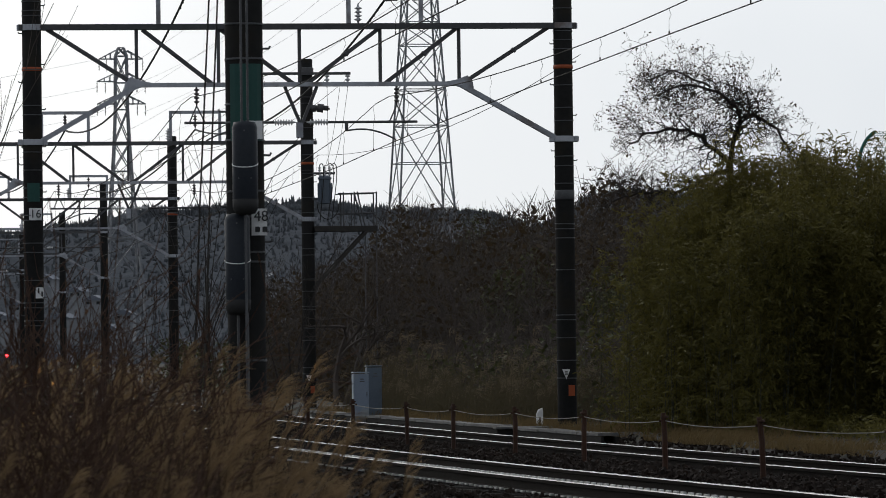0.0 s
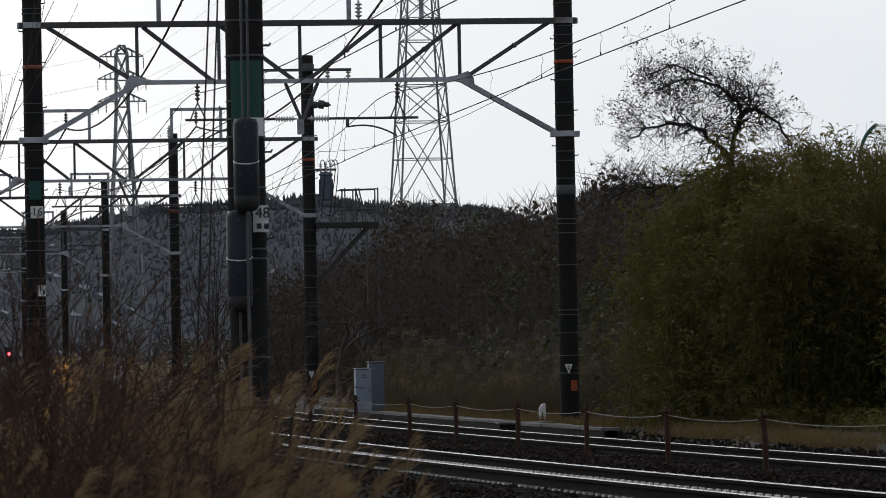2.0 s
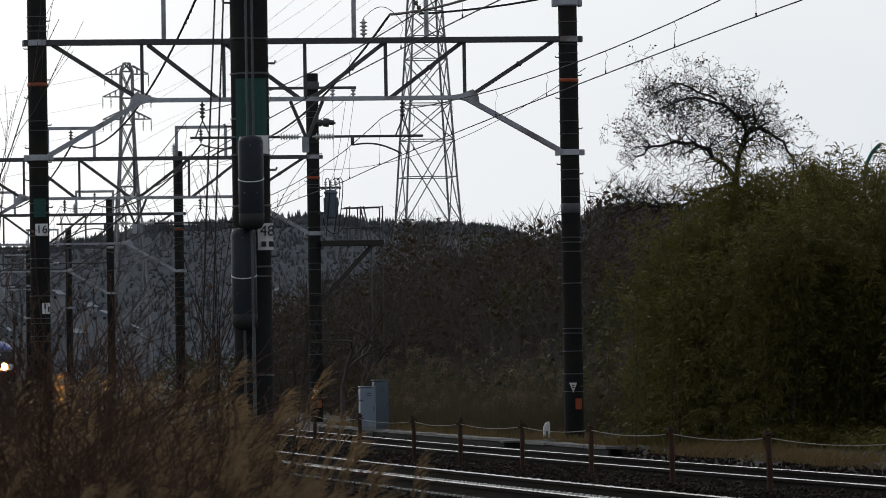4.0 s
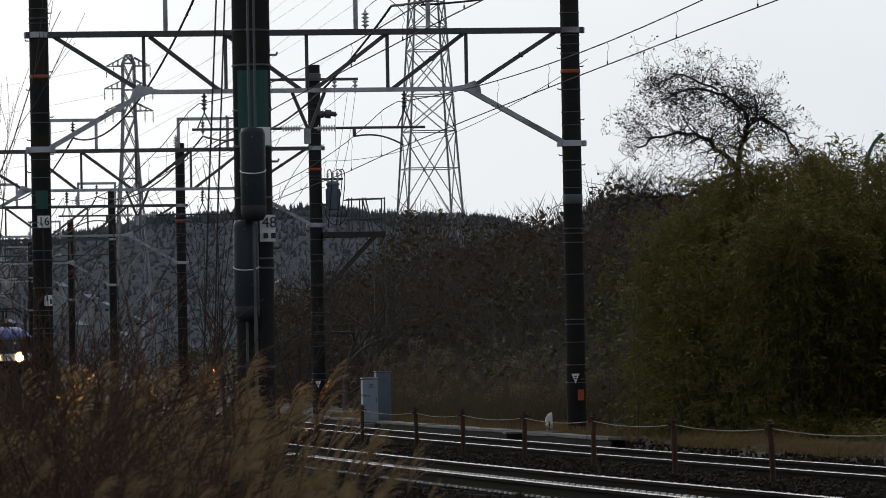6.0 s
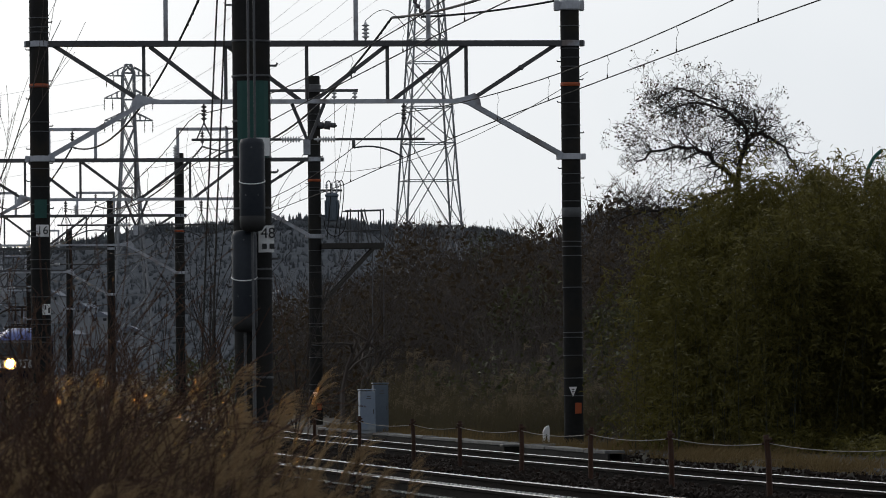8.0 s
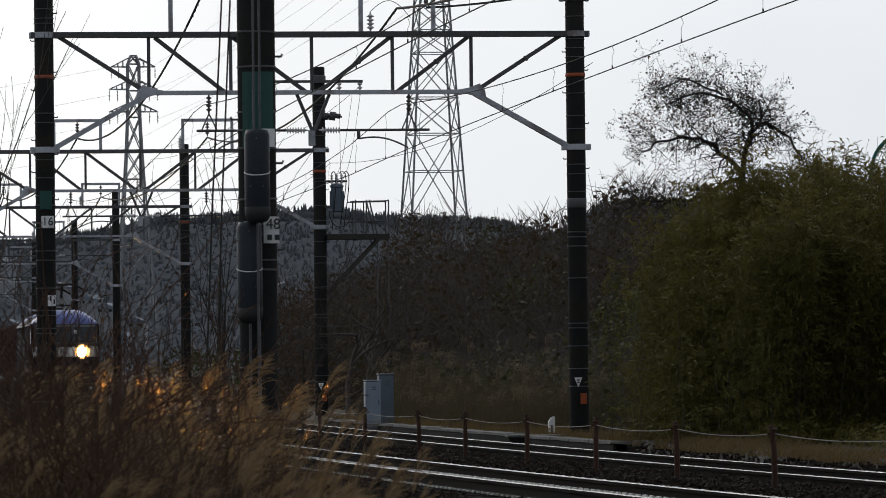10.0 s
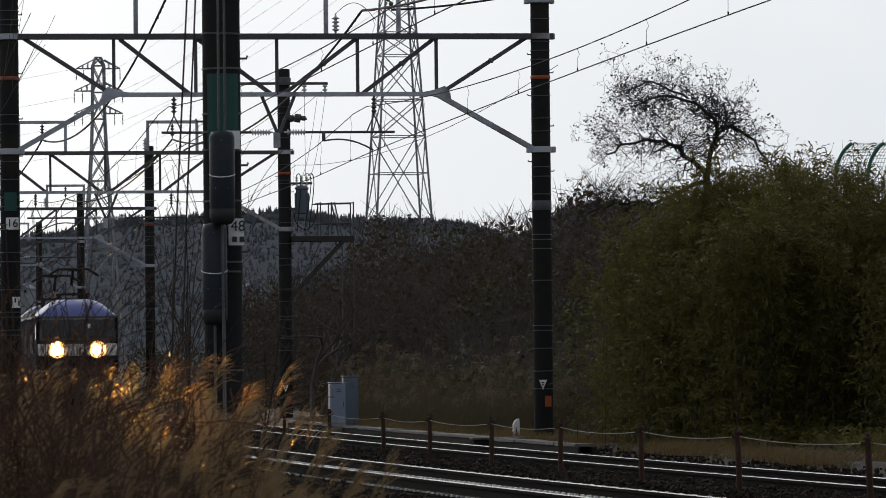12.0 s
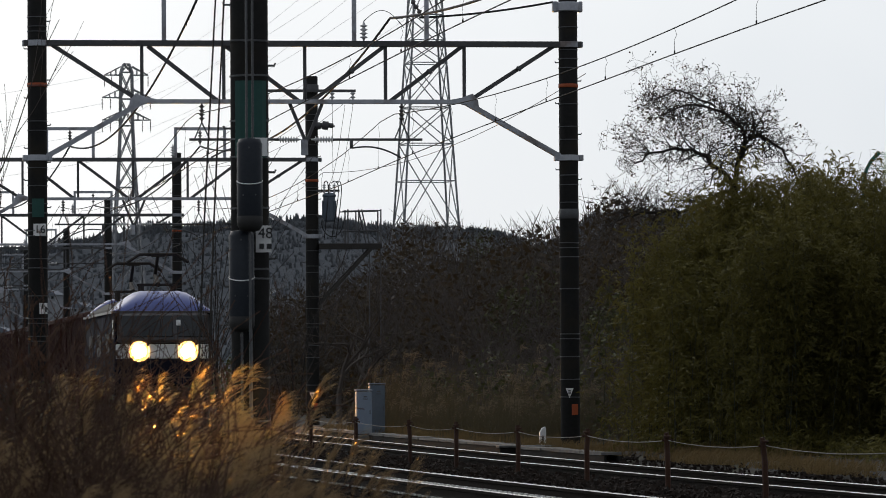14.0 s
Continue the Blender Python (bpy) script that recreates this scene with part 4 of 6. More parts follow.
def build_trough():
    """Concrete cable trough along the far side of the far track."""
    g = thing("cable_trough", "raised concrete cable trough with separate pale lids", "cable trough")
    body = Shape()
    ys = steps(83, 126, 30)
    for a, b in ((1.94, 1.98), (2.20, 2.24)):
        body.quads([[along(y, a, -0.5), along(y, b, -0.5), along(y, b, -0.025), along(y, a, -0.025)] for y in ys])
    part("trough_body", body, M_TROUGHSIDE, g, "dark concrete sides, shade in their colour")
    rng = random.Random(2)
    y = 83.2
    while y < 125.5:
        s = Shape()
        z = -0.02 + rng.uniform(-0.004, 0.008)
        o = rng.uniform(-0.012, 0.012)
        s.quads([[along(q, 1.92 + o, zz), along(q, 2.26 + o, zz), along(q, 2.26 + o, zz + 0.045), along(q, 1.92 + o, zz + 0.045)] for q, zz in ((y, z), (y + 0.97, z + rng.uniform(-0.006, 0.006)))])
        part("lid", s, M_TROUGH, g)
        y += 1.0
    for k in range(3):
        g = thing("trough_box", "low concrete junction box with a pale lid beside a pole", "junction box", "junction boxes", pose(1.16 + k * 0.53, 92.35 + 0.05 * k, 0, 0, 0, 6))
        s = Shape()
        s.box((0, 0, -0.16), (0.47, 0.42, 0.30), None, 0.012)
        part("box", s, M_TROUGHSIDE, g, "dark concrete box, shade in its colour")
        s = Shape()
        s.box((0, 0, 0.012), (0.525, 0.48, 0.045), None, 0.01)
        part("lid", s, M_TROUGH, g)


def build_signal():
    """A red light far down the line."""
    g = thing("railway_signal", "distant signal post with a lit red lamp", "signal", at=pose(-44.2, 512.0, -0.4))
    s = Shape()
    s.tube([(0, 0, 0), (0, 0, 3.2)], 0.08, 8)
    part("post", s, M_DARKSTEEL, g)
    s = Shape()
    s.box((0, -0.02, 2.3), (0.6, 0.12, 1.5), None, 0.1)
    part("backboard", s, M_BLACK, g)
    s = Shape()
    s.lathe([(0.15, 0), (0.15, 0.05), (0.10, 0.07)], (0, -0.09, 2.38), 16, Euler((radians(90), 0, 0)).to_matrix())
    part("lamp", s, M_REDLAMP, g, "glowing red lamp")


# ---- plants ----
def grow(s, p, d, length, r, depth, rng, droop=0.0, spread=0.7, kids=(2, 4), tips=None, sides=5, wander=0.25):
    """One branch and its smaller branches."""
    n = 4 if depth > 1 else 3
    pts, rad = [p], [r]
    q, e = p.copy(), d.normalized()
    for i in range(n):
        e = (e + Vector((rng.gauss(0, wander), rng.gauss(0, wander), rng.gauss(0, wander) - droop))).normalized()
        q = q + e * length / n
        pts.append(q.copy())
        rad.append(max(r * (1 - 0.55 * (i + 1) / n), 0.003))
    s.tube(pts, rad, sides if depth > 1 else 3, False)
    if depth <= 0:
        if tips is not None:
            tips.append((q.copy(), e.copy()))
        return
    for _ in range(rng.randint(*kids)):
        f = rng.uniform(0.3, 1.0) * n
        i = min(int(f), n - 1)
        b = pts[i].lerp(pts[i + 1], f - i)
        a = rng.uniform(0, 6.283)
        side = e.orthogonal().normalized()
        side = side * math.cos(a) + e.cross(side) * math.sin(a)
        grow(s, b, e * (1 - spread) + side * spread + Vector((0, 0, 0.15)), length * rng.uniform(0.5, 0.75), rad[i] * 0.65, depth - 1, rng, droop, spread, kids, tips, sides, wander)


def leaf(s, p, size, rng, d=None, slim=0.35):
    d = d or Vector((rng.gauss(0, 1), rng.gauss(0, 1), rng.gauss(0, 0.7) - 0.3))
    d = d.normalized() * size
    side = d.orthogonal().normalized()
    a = rng.uniform(0, 6.283)
    side = (side * math.cos(a) + d.normalized().cross(side) * math.sin(a)) * size * slim
    b = len(s.v)
    s.v += [tuple(p), tuple(p + d * 0.45 + side), tuple(p + d), tuple(p + d * 0.45 - side)]
    s.f.append((b, b + 1, b + 2, b + 3))


def build_crooked_tree():
    """The crooked half-bare tree behind the bamboo: trunk, three twisted limbs, fine twigs and a few leaves at their ends."""
    g = thing("crooked_tree", "crooked nearly bare tree with a few withered leaves on its twigs", "tree", at=pose(6.2, 110, 0))
    rng = random.Random(21)
    wood, tips = Shape(), []
    limbs = (
        ([(0.35, 0, -0.5), (0.3, 0.1, 2.0), (0.15, 0, 4.2), (0.05, 0, 5.45)], 0.19, 0.13),
        ([(0.05, 0, 5.45), (-0.3, -0.1, 5.75), (-0.72, 0, 6.15), (-1.15, 0.1, 6.25), (-1.7, 0, 6.12), (-2.1, 0, 5.9)], 0.095, 0.03),
        ([(0.05, 0, 5.45), (0.15, 0.1, 5.95), (0.35, 0.1, 6.45), (0.15, 0, 6.8), (-0.35, -0.1, 7.12), (-1.0, 0, 7.15), (-1.5, 0, 6.95)], 0.10, 0.028),
        ([(0.0, 0, 5.3), (-0.5, 0.2, 5.1), (-1.1, 0.2, 4.85), (-1.9, 0.2, 4.85), (-2.5, 0.1, 4.65)], 0.095, 0.03),
        ([(0.35, 0.1, 6.45), (0.7, 0.2, 6.5), (1.1, 0.2, 6.2), (1.4, 0.1, 5.6)], 0.08, 0.03),
        ([(0.3, 0.1, 6.3), (0.5, 0.2, 6.7), (0.45, 0.2, 7.0)], 0.06, 0.025),
        ([(-0.35, -0.1, 7.12), (-0.8, 0, 7.35), (-1.25, 0.1, 7.5), (-1.7, 0.1, 7.3)], 0.045, 0.02),
    )
    for k, (pts, r0, r1) in enumerate(limbs):
        rad = [0.6 * (r0 + (r1 - r0) * i / (len(pts) - 1)) for i in range(len(pts))]
        fine, fr = [], []
        for i in range(len(pts) - 1):
            for q in (0, 0.33, 0.66):
                fine.append(Vector(pts[i]).lerp(Vector(pts[i + 1]), q) + Vector((rng.gauss(0, 0.03), rng.gauss(0, 0.03), rng.gauss(0, 0.03))))
                fr.append(rad[i] + (rad[i + 1] - rad[i]) * q)
        fine.append(Vector(pts[-1]))
        fr.append(rad[-1])
        wood.tube(fine, fr, 8)
        if k == 0:
            continue
        for i in range(2, len(fine)):
            for _ in range(4):
                d = (fine[i] - fine[i - 1]).normalized() + Vector((rng.gauss(-0.15, 0.9), rng.gauss(0, 0.7), rng.gauss(0.2, 0.9)))
                grow(wood, fine[i], d, rng.uniform(0.35, 0.82), min(fr[i] * 0.4, 0.02), 3, rng, 0.05, 0.6, (2, 3), tips, 4, 0.42)
    part("trunk", wood, M_BARK, g, "dark twisted trunk and limbs")
    lv = Shape()
    for p, e in tips:
        if rng.random() < (0.75 if p.z > 6.2 else 0.25):
            for _ in range(rng.randint(1, 2)):
                leaf(lv, p + Vector((rng.gauss(0, 0.04), rng.gauss(0, 0.04), rng.gauss(0, 0.04))), rng.uniform(0.04, 0.07), rng, None, 0.4)
    part("leaves", lv, M_DRYLEAF, g, "sparse withered leaves")


def build_bare_tree(x, y, h, seed, mat=M_TWIG, name="bare_tree", label="leafless winter tree with fine brown twigs", depth=4, leaves=0.0, group="bare trees"):
    g = thing(name, label, "tree", group, pose(x, y, -0.5))
    rng = random.Random(seed)
    w, tips = Shape(), []
    grow(w, Vector((0, 0, 0)), Vector((rng.gauss(0, 0.1), rng.gauss(0, 0.1), 1)), h * 0.5, h * 0.016, depth, rng, -0.03, 0.5, (3, 4), tips, 5, 0.2)
    part("trunk", w, mat, g)
    if leaves:
        lv = Shape()
        for p, e in tips:
            if rng.random() < leaves:
                leaf(lv, p, rng.uniform(0.05, 0.10), rng)
        part("crown", lv, M_DRYLEAF, g)
    return g


def build_bamboo():
    """Clumps of dwarf bamboo on the far side of the tracks; each is rooted and sways as one."""
    made = []
    rng = random.Random(77)
    # a tall rear rank, then lower clumps before it
    for k in range(76):
        tall = k < 44
        x = 3.55 + 8.6 * ((k % 44 + rng.random()) / 44 if tall else rng.random())
        y = 83.5 - 0.8 * (x - 3.55) + (rng.uniform(3.0, 8.0) if tall else rng.uniform(0, 3.0))
        ratio = x / y * 80
        top = float(np.interp(ratio, (2.6, 2.9, 3.27, 3.7, 4.2, 4.7, 5.3, 6.1, 6.6, 9.0), (1.7, 2.5, 3.15, 3.7, 4.15, 4.5, 4.65, 4.6, 4.3, 4.25)))
        top = (top - 1.32) * y / 80 + 1.34 + (rng.uniform(-0.3, 0.35) if tall else rng.uniform(-1.8, -0.3))
        made.append(bamboo_clump(x, y, max(top, 0.9) + 0.08, rng))
    for k in range(12):
        y = 62 + 25 * (k + rng.random()) / 12
        p = along(y, rng.uniform(4.5, 5.8), 0)
        made.append(bamboo_clump(p.x, p.y, rng.uniform(0.2, 0.35), rng, 6))
    return made


def bamboo_clump(x, y, h, rng, culms=15):
    g = thing("bamboo_clump", "dense dull green bamboo thicket beside the railway", "bamboo", "bamboo clumps", pose(x, y, -0.08))
    c, lv = Shape(), Shape()
    for k in range(culms):
        bx, by = rng.gauss(0, 0.36), rng.gauss(0, 0.4)
        hh = h * rng.uniform(0.7, 1.05)
        lx, ly = rng.gauss(0.12, 0.2) * hh * 0.3, rng.gauss(-0.1, 0.2) * hh * 0.3
        pts = [Vector((bx + lx * q * q, by + ly * q * q, hh * (q - 0.06 * q ** 4))) for q in steps(0, 1, 7)]
        c.tube(pts, [0.009 * (1 - 0.75 * q) for q in steps(0, 1, 7)], 4, False)
        for _ in range(int(84 * hh / 4) + 24):
            q = rng.random() ** 0.8
            i = min(int(q * 7), 6)
            p = pts[i].lerp(pts[i + 1], q * 7 - i)
            a = rng.uniform(0, 6.283)
            reach = rng.uniform(0.06, 0.42) * (1.15 - 0.6 * q)
            out = Vector((math.cos(a), math.sin(a), 0))
            p2 = p + out * reach + Vector((0, 0, rng.uniform(-0.02, 0.22)))
            for _ in range(6):               # a drooping spray of narrow leaves at a twig's end
                d = out * rng.uniform(0.2, 1.2) + Vector((rng.gauss(0.2, 0.6), rng.gauss(0, 0.6), rng.gauss(0.05, 0.7)))
                d = d.normalized() * rng.uniform(0.08, 0.17)
                o = p2 + Vector((rng.gauss(0, 0.035), rng.gauss(0, 0.035), rng.gauss(0, 0.035)))
                w = d.orthogonal().normalized()
                w = (w * math.cos(a) + d.normalized().cross(w) * math.sin(a)) * d.length * 0.095
                mid, end = o + d * 0.5, o + d * 0.93 - Vector((0, 0, 0.2 * d.length))
                n0 = len(lv.v)
                lv.v += [tuple(o), tuple(mid + w), tuple(end), tuple(mid - w)]
                lv.f.append((n0, n0 + 1, n0 + 2, n0 + 3))
    tagged(part("culm", c, M_CULM, g, "thin green-brown culms"), kind="stuff")
    tagged(part("foliage", lv, M_BAMBOO, g, "narrow dull green leaves"), kind="stuff")
    return g


def build_thicket():
    """Brown winter scrub and bare trees behind the railway."""
    rng = random.Random(31)
    for k in range(46):
        y = rng.uniform(128, 230)
        px = rng.uniform(-330, 330)
        x = px / 8960 * y
        if x < line_x(y) + 8.5:
            x = line_x(y) + 8.5 + rng.uniform(0, 6)
        h = 1.75 + (3.75 + rng.uniform(-1.1, 0.25)) * y / 130
        build_bare_tree(x, y, h, 300 + k, M_TWIG if rng.random() < 0.75 else M_PALETWIG)
    for k in range(9):
        y = rng.uniform(121, 134)
        build_bare_tree(rng.uniform(-200, 190) / 8960 * (y + 8), y + 8, rng.uniform(4.2, 6.2), 700 + k, M_TWIG if k % 3 else M_PALETWIG)
    for k in range(12):
        y = rng.uniform(96, 124)
        x = rng.uniform(2.9, 7.0) * y / 100
        build_bare_tree(x, y, rng.uniform(3.3, 4.3), 500 + k, M_TWIG, leaves=0.06)
    for k in range(16):
        y = rng.uniform(118, 134)
        build_bare_tree((10 + 20 * k + rng.uniform(-8, 8)) / 8960 * y, y, rng.uniform(3.9, 4.7) * y / 120, 740 + k, M_TWIG, leaves=0.25)
    for k in range(6):
        build_bare_tree((150 + 22 * k) / 8960 * 120, rng.uniform(116, 126), rng.uniform(3.9, 4.7), 620 + k, M_TWIG, leaves=0.25)
    for k in range(11):
        build_bare_tree(6.7 + k * 0.19, rng.uniform(93, 104), rng.uniform(5.6, 6.4), 560 + k, M_TWIG, leaves=0.6)
    lv, tw, lv2, tw2 = Shape(), Shape(), Shape(), Shape()
    for _ in range(110000):
        y = rng.uniform(122, 200)
        px = rng.uniform(-330, 420)
        x = px / 8960 * y
        if x < line_x(y) + 5.2:
            continue
        top = float(np.interp(px, (-330, -200, 0, 150, 420), (3.2, 4.0, 5.1, 5.7, 5.7))) * (0.76 + 0.5 * noise.noise((x * 0.35, y * 0.06, 2.0)))
        z = -0.1 + rng.random() ** 1.35 * top * y / 130
        p = Vector((x, y, z))
        if rng.random() < 0.55:
            leaf(lv, p, rng.uniform(0.10, 0.26), rng, None, 0.3)
        else:
            e = Vector((rng.gauss(0, 0.5), rng.gauss(0, 0.3), rng.uniform(0.2, 1.2)))
            tw.tube([p, p + e * 0.6], [0.012, 0.003], 3, False)
    tagged(part("undergrowth", lv, M_DRYLEAF), "brown withered undergrowth behind the railway", "undergrowth", kind="stuff")
    tagged(part("brushwood", tw, M_TWIG), "tangled leafless brushwood", "brushwood", kind="stuff")
    # low scrub in front of the wood, and along the other side of the line
    for _ in range(26000):
        if rng.random() < 0.6:
            y = rng.uniform(100, 128)
            o = 4.2 + abs(rng.gauss(0, 3.0))
            top = 1.9 + 0.9 * noise.noise((o * 0.5, y * 0.2, 5.0))
        else:
            y = rng.uniform(56, 130)
            o = NEAR - 4.6 - abs(rng.gauss(0, 3.0))
            top = 1.5 + 0.8 * noise.noise((o * 0.5, y * 0.2, 5.0))
        p = along(y, o, -0.42 + rng.random() * top)
        if rng.random() < 0.5:
            leaf(lv2, p, rng.uniform(0.08, 0.2), rng, None, 0.3)
        else:
            e = Vector((rng.gauss(0, 0.5), rng.gauss(0, 0.3), rng.uniform(0.2, 1.2)))
            tw2.tube([p, p + e * 0.45], [0.009, 0.003], 3, False)
    tagged(part("low_scrub", lv2, M_EVERGREEN), "low olive scrub along the railway", "scrub", kind="stuff")
    tagged(part("dead_stems", tw2, M_TWIG), "dead brown stems along the railway", "brushwood", kind="stuff")
    ev = Shape()
    for k in range(64):
        if k < 44:
            y = rng.uniform(117, 131)
            cx, cz, rr = rng.uniform(180, 560) / 8960 * y, rng.uniform(0.5, 2.9), rng.uniform(0.4, 0.8)
        else:
            y = rng.uniform(190, 215)
            cx, cz, rr = rng.uniform(30, 190) / 8960 * y, rng.uniform(3.0, 6.0), rng.uniform(0.7, 1.2)
        for _ in range(520):
            v = Vector((rng.gauss(0, 1), rng.gauss(0, 1), rng.gauss(0, 1))).normalized() * rr * rng.uniform(0.55, 1.12)
            leaf(ev, Vector((cx, y, cz)) + v, rng.uniform(0.07, 0.17), rng, None, 0.3)
    for k in range(26):
        y = rng.uniform(185, 270)
        cx, cz, rr = line_x(y) + rng.uniform(6.5, 15), rng.uniform(0, 1.6), rng.uniform(0.7, 1.5)
        for _ in range(420):
            v = Vector((rng.gauss(0, 1), rng.gauss(0, 1), rng.gauss(0, 1))).normalized() * rr * rng.uniform(0.6, 1.05)
            leaf(ev, Vector((cx, y, cz)) + v, rng.uniform(0.12, 0.28), rng, None, 0.3)
    for k in range(100):
        y = rng.uniform(120, 165)
        px = rng.uniform(-230, 330)
        cx = px / 8960 * y
        if cx < line_x(y) + 6.5:
            continue
        cz, rr = rng.uniform(0.0, 2.6), rng.uniform(0.5, 1.2)
        for _ in range(500):
            v = Vector((rng.gauss(0, 1), rng.gauss(0, 1), rng.gauss(0, 1))).normalized() * rr * rng.uniform(0.6, 1.05)
            v.z *= 1.3
            p = Vector((cx, y, cz)) + v
            if p.z > -0.4:
                leaf(ev, p, rng.uniform(0.08, 0.2), rng, None, 0.3)
    tagged(part("evergreen_scrub", ev, M_EVERGREEN), "dark evergreen scrub among the brushwood", "scrub", kind="stuff")


def build_reeds():
    """Dry reeds and plume grass in loose drifts at the foot of the scrub."""
    rng = random.Random(41)
    s, pl = Shape(), Shape()
    for _ in range(230):
        cy = rng.uniform(99, 128)
        o = 3.0 + abs(rng.gauss(0, 2.4))
        base = along(cy, o, -0.06)
        tall = rng.uniform(0.6, 0.9) + 1.2 * rng.random() ** 2
        for _ in range(rng.randint(4, 13)):
            p = base + Vector((rng.gauss(0, 0.22), rng.gauss(0, 0.3), 0))
            h = tall * rng.uniform(0.6, 1.05)
            lean = Vector((rng.gauss(0.1, 0.2), rng.gauss(0, 0.15), 0)) * h
            pts = [p + Vector((0, 0, h * q)) + lean * q * q for q in steps(0, 1, 4)]
            side = Vector((math.cos(rng.uniform(-0.8, 0.8)), math.sin(rng.uniform(-0.8, 0.8)), 0))
            s.blade(pts, [0.014, 0.013, 0.011, 0.008, 0.003], side)
            for _ in range(4):
                q = rng.uniform(0.2, 0.85)
                a = p + Vector((0, 0, h * q)) + lean * q * q
                e = Vector((rng.gauss(0.1, 0.5), rng.gauss(0, 0.3), rng.uniform(0.0, 0.6))) * 0.5
                s.blade([a, a + e * 0.6 + Vector((0, 0, 0.06)), a + e - Vector((0, 0, 0.12))], [0.014, 0.012, 0.002], Vector((0.3, 0.2, 0.9)))
            if rng.random() < 0.3:
                t = pts[-1]
                for _ in range(14):
                    e = Vector((rng.gauss(0.10, 0.06), rng.gauss(0, 0.05), rng.uniform(0.0, 0.22)))
                    pl.blade([t - Vector((0, 0, rng.uniform(0, 0.14))), t + e * 0.6, t + e + Vector((0.03, 0, -0.06))], [0.01, 0.012, 0.003], Vector((0.5, 0.3, 0.8)))
    tagged(part("reed_bed", s, M_REED), "dry straw-coloured reeds beyond the tracks", "reeds", kind="stuff")
    tagged(part("reed_plumes", pl, M_REEDPLUME), "pale feathery reed plumes", "reeds", kind="stuff")


def build_verge():
    """Short straw-coloured grass between the far track and the bamboo."""
    rng = random.Random(51)
    s = Shape()
    for _ in range(46000):
        y = rng.uniform(44, 128)
        o = rng.uniform(2.15, 3.7) + 0.4 * noise.noise((0, y * 0.3, 0))
        if noise.noise((o * 1.3, y * 0.5, 4.0)) < rng.uniform(-0.1, 0.3):
            continue
        p = along(y, o, -0.06)
        h = rng.uniform(0.06, 0.24) * (1.0 + 0.8 * max(0, o - 3.2))
        e = Vector((rng.gauss(0.05, 0.1), rng.gauss(0, 0.1), h))
        s.blade([p, p + e * 0.6, p + e + Vector((rng.gauss(0.03, 0.03), 0, -0.02))], [0.010, 0.008, 0.002], Vector((1, rng.gauss(0, 0.5), 0)).normalized())
    tagged(part("verge_grass", s, M_VERGE), "short straw-coloured dead grass on the verge", "grass", kind="stuff")


def grass_clump(x, y, h, rng, stalks=14, blades=40, plume=0.26):
    """One tussock of tall plume grass, bent by the wind."""
    g = thing("plume_grass", "tall dry brown plume grass bending in the wind", "grass", "plume grass tussocks", pose(x, y, -0.45))
    st, pl = Shape(), Shape()
    for k in range(stalks):
        bx, by = rng.gauss(0, 0.15), rng.gauss(0, 0.2)
        hh = h * rng.uniform(0.62, 1.02)
        bend = rng.gauss(0.09, 0.07) * hh
        sway = rng.gauss(0, 0.10)
        pts = [Vector((bx + bend * q ** 2.2, by + sway * q * q, hh * (q - 0.05 * q ** 4))) for q in steps(0, 1, 8)]
        st.tube(pts, [0.0042 * (1 - 0.55 * q) for q in steps(0, 1, 8)], 4, False)
        for _ in range(3):                   # dead leaves hanging off the stalk
            i = rng.randint(2, 6)
            e = Vector((rng.gauss(0.10, 0.14), rng.gauss(0, 0.1), rng.uniform(0.05, 0.2)))
            p = pts[i]
            st.blade([p, p + e * 0.6, p + e + Vector((e.x * 0.5, 0, -0.05)), p + e + Vector((e.x, 0, -0.16))], [0.008, 0.009, 0.006, 0.001], Vector((0.2, 0.6, 0.7)))
        if rng.random() < 0.85:
            # silky strands that leave the stalk's end one after another and are blown over to one side
            e = (pts[-1] - pts[-2]).normalized()
            length = plume * rng.uniform(0.7, 1.2)
            base, over = rng.uniform(0.05, 0.35), rng.uniform(0.9, 2.0)
            for j in range(30):
                q = rng.random()
                p = pts[-1] - e * q * length * 0.75
                l_ = length * rng.uniform(0.55, 1.0) * (0.55 + 0.45 * q)
                a0 = base + rng.gauss(0.06, 0.13)
                a1 = a0 + over * rng.uniform(0.55, 1.1)
                out = rng.gauss(0, 0.28)
                strand = [p]
                for i in range(4):
                    a = a0 + (a1 - a0) * ((i + 0.5) / 4) ** 1.4
                    p = p + Vector((math.sin(a), out * math.sin(a), math.cos(a))) * l_ / 4
                    strand.append(p)
                w = rng.uniform(0.0025, 0.005)
                pl.blade(strand, [w * 0.6, w, w * 1.2, w, w * 0.3], Vector((rng.gauss(0, 0.5), rng.gauss(0, 0.6), 0.7)).normalized())
    for k in range(blades):
        bx, by = rng.gauss(0, 0.18), rng.gauss(0, 0.22)
        hh = h * rng.uniform(0.3, 0.8)
        dx, dy = rng.gauss(0.06, 0.24), rng.gauss(0, 0.25)
        pts = [Vector((bx + dx * hh * q ** 1.7, by + dy * hh * q ** 1.7, hh * (q - 0.26 * q ** 3))) for q in steps(0, 1, 6)]
        a = rng.uniform(-0.7, 0.7)
        st.blade(pts, [0.008, 0.010, 0.010, 0.008, 0.006, 0.004, 0.001], Vector((math.cos(a), math.sin(a), 0.2)))
    tagged(part("stalks", st, M_STALK, g, "thin brown stalks and blades"), kind="stuff")
    tagged(part("plumes", pl, M_PLUME, g, "feathery tan seed plumes"), kind="stuff")
    return g


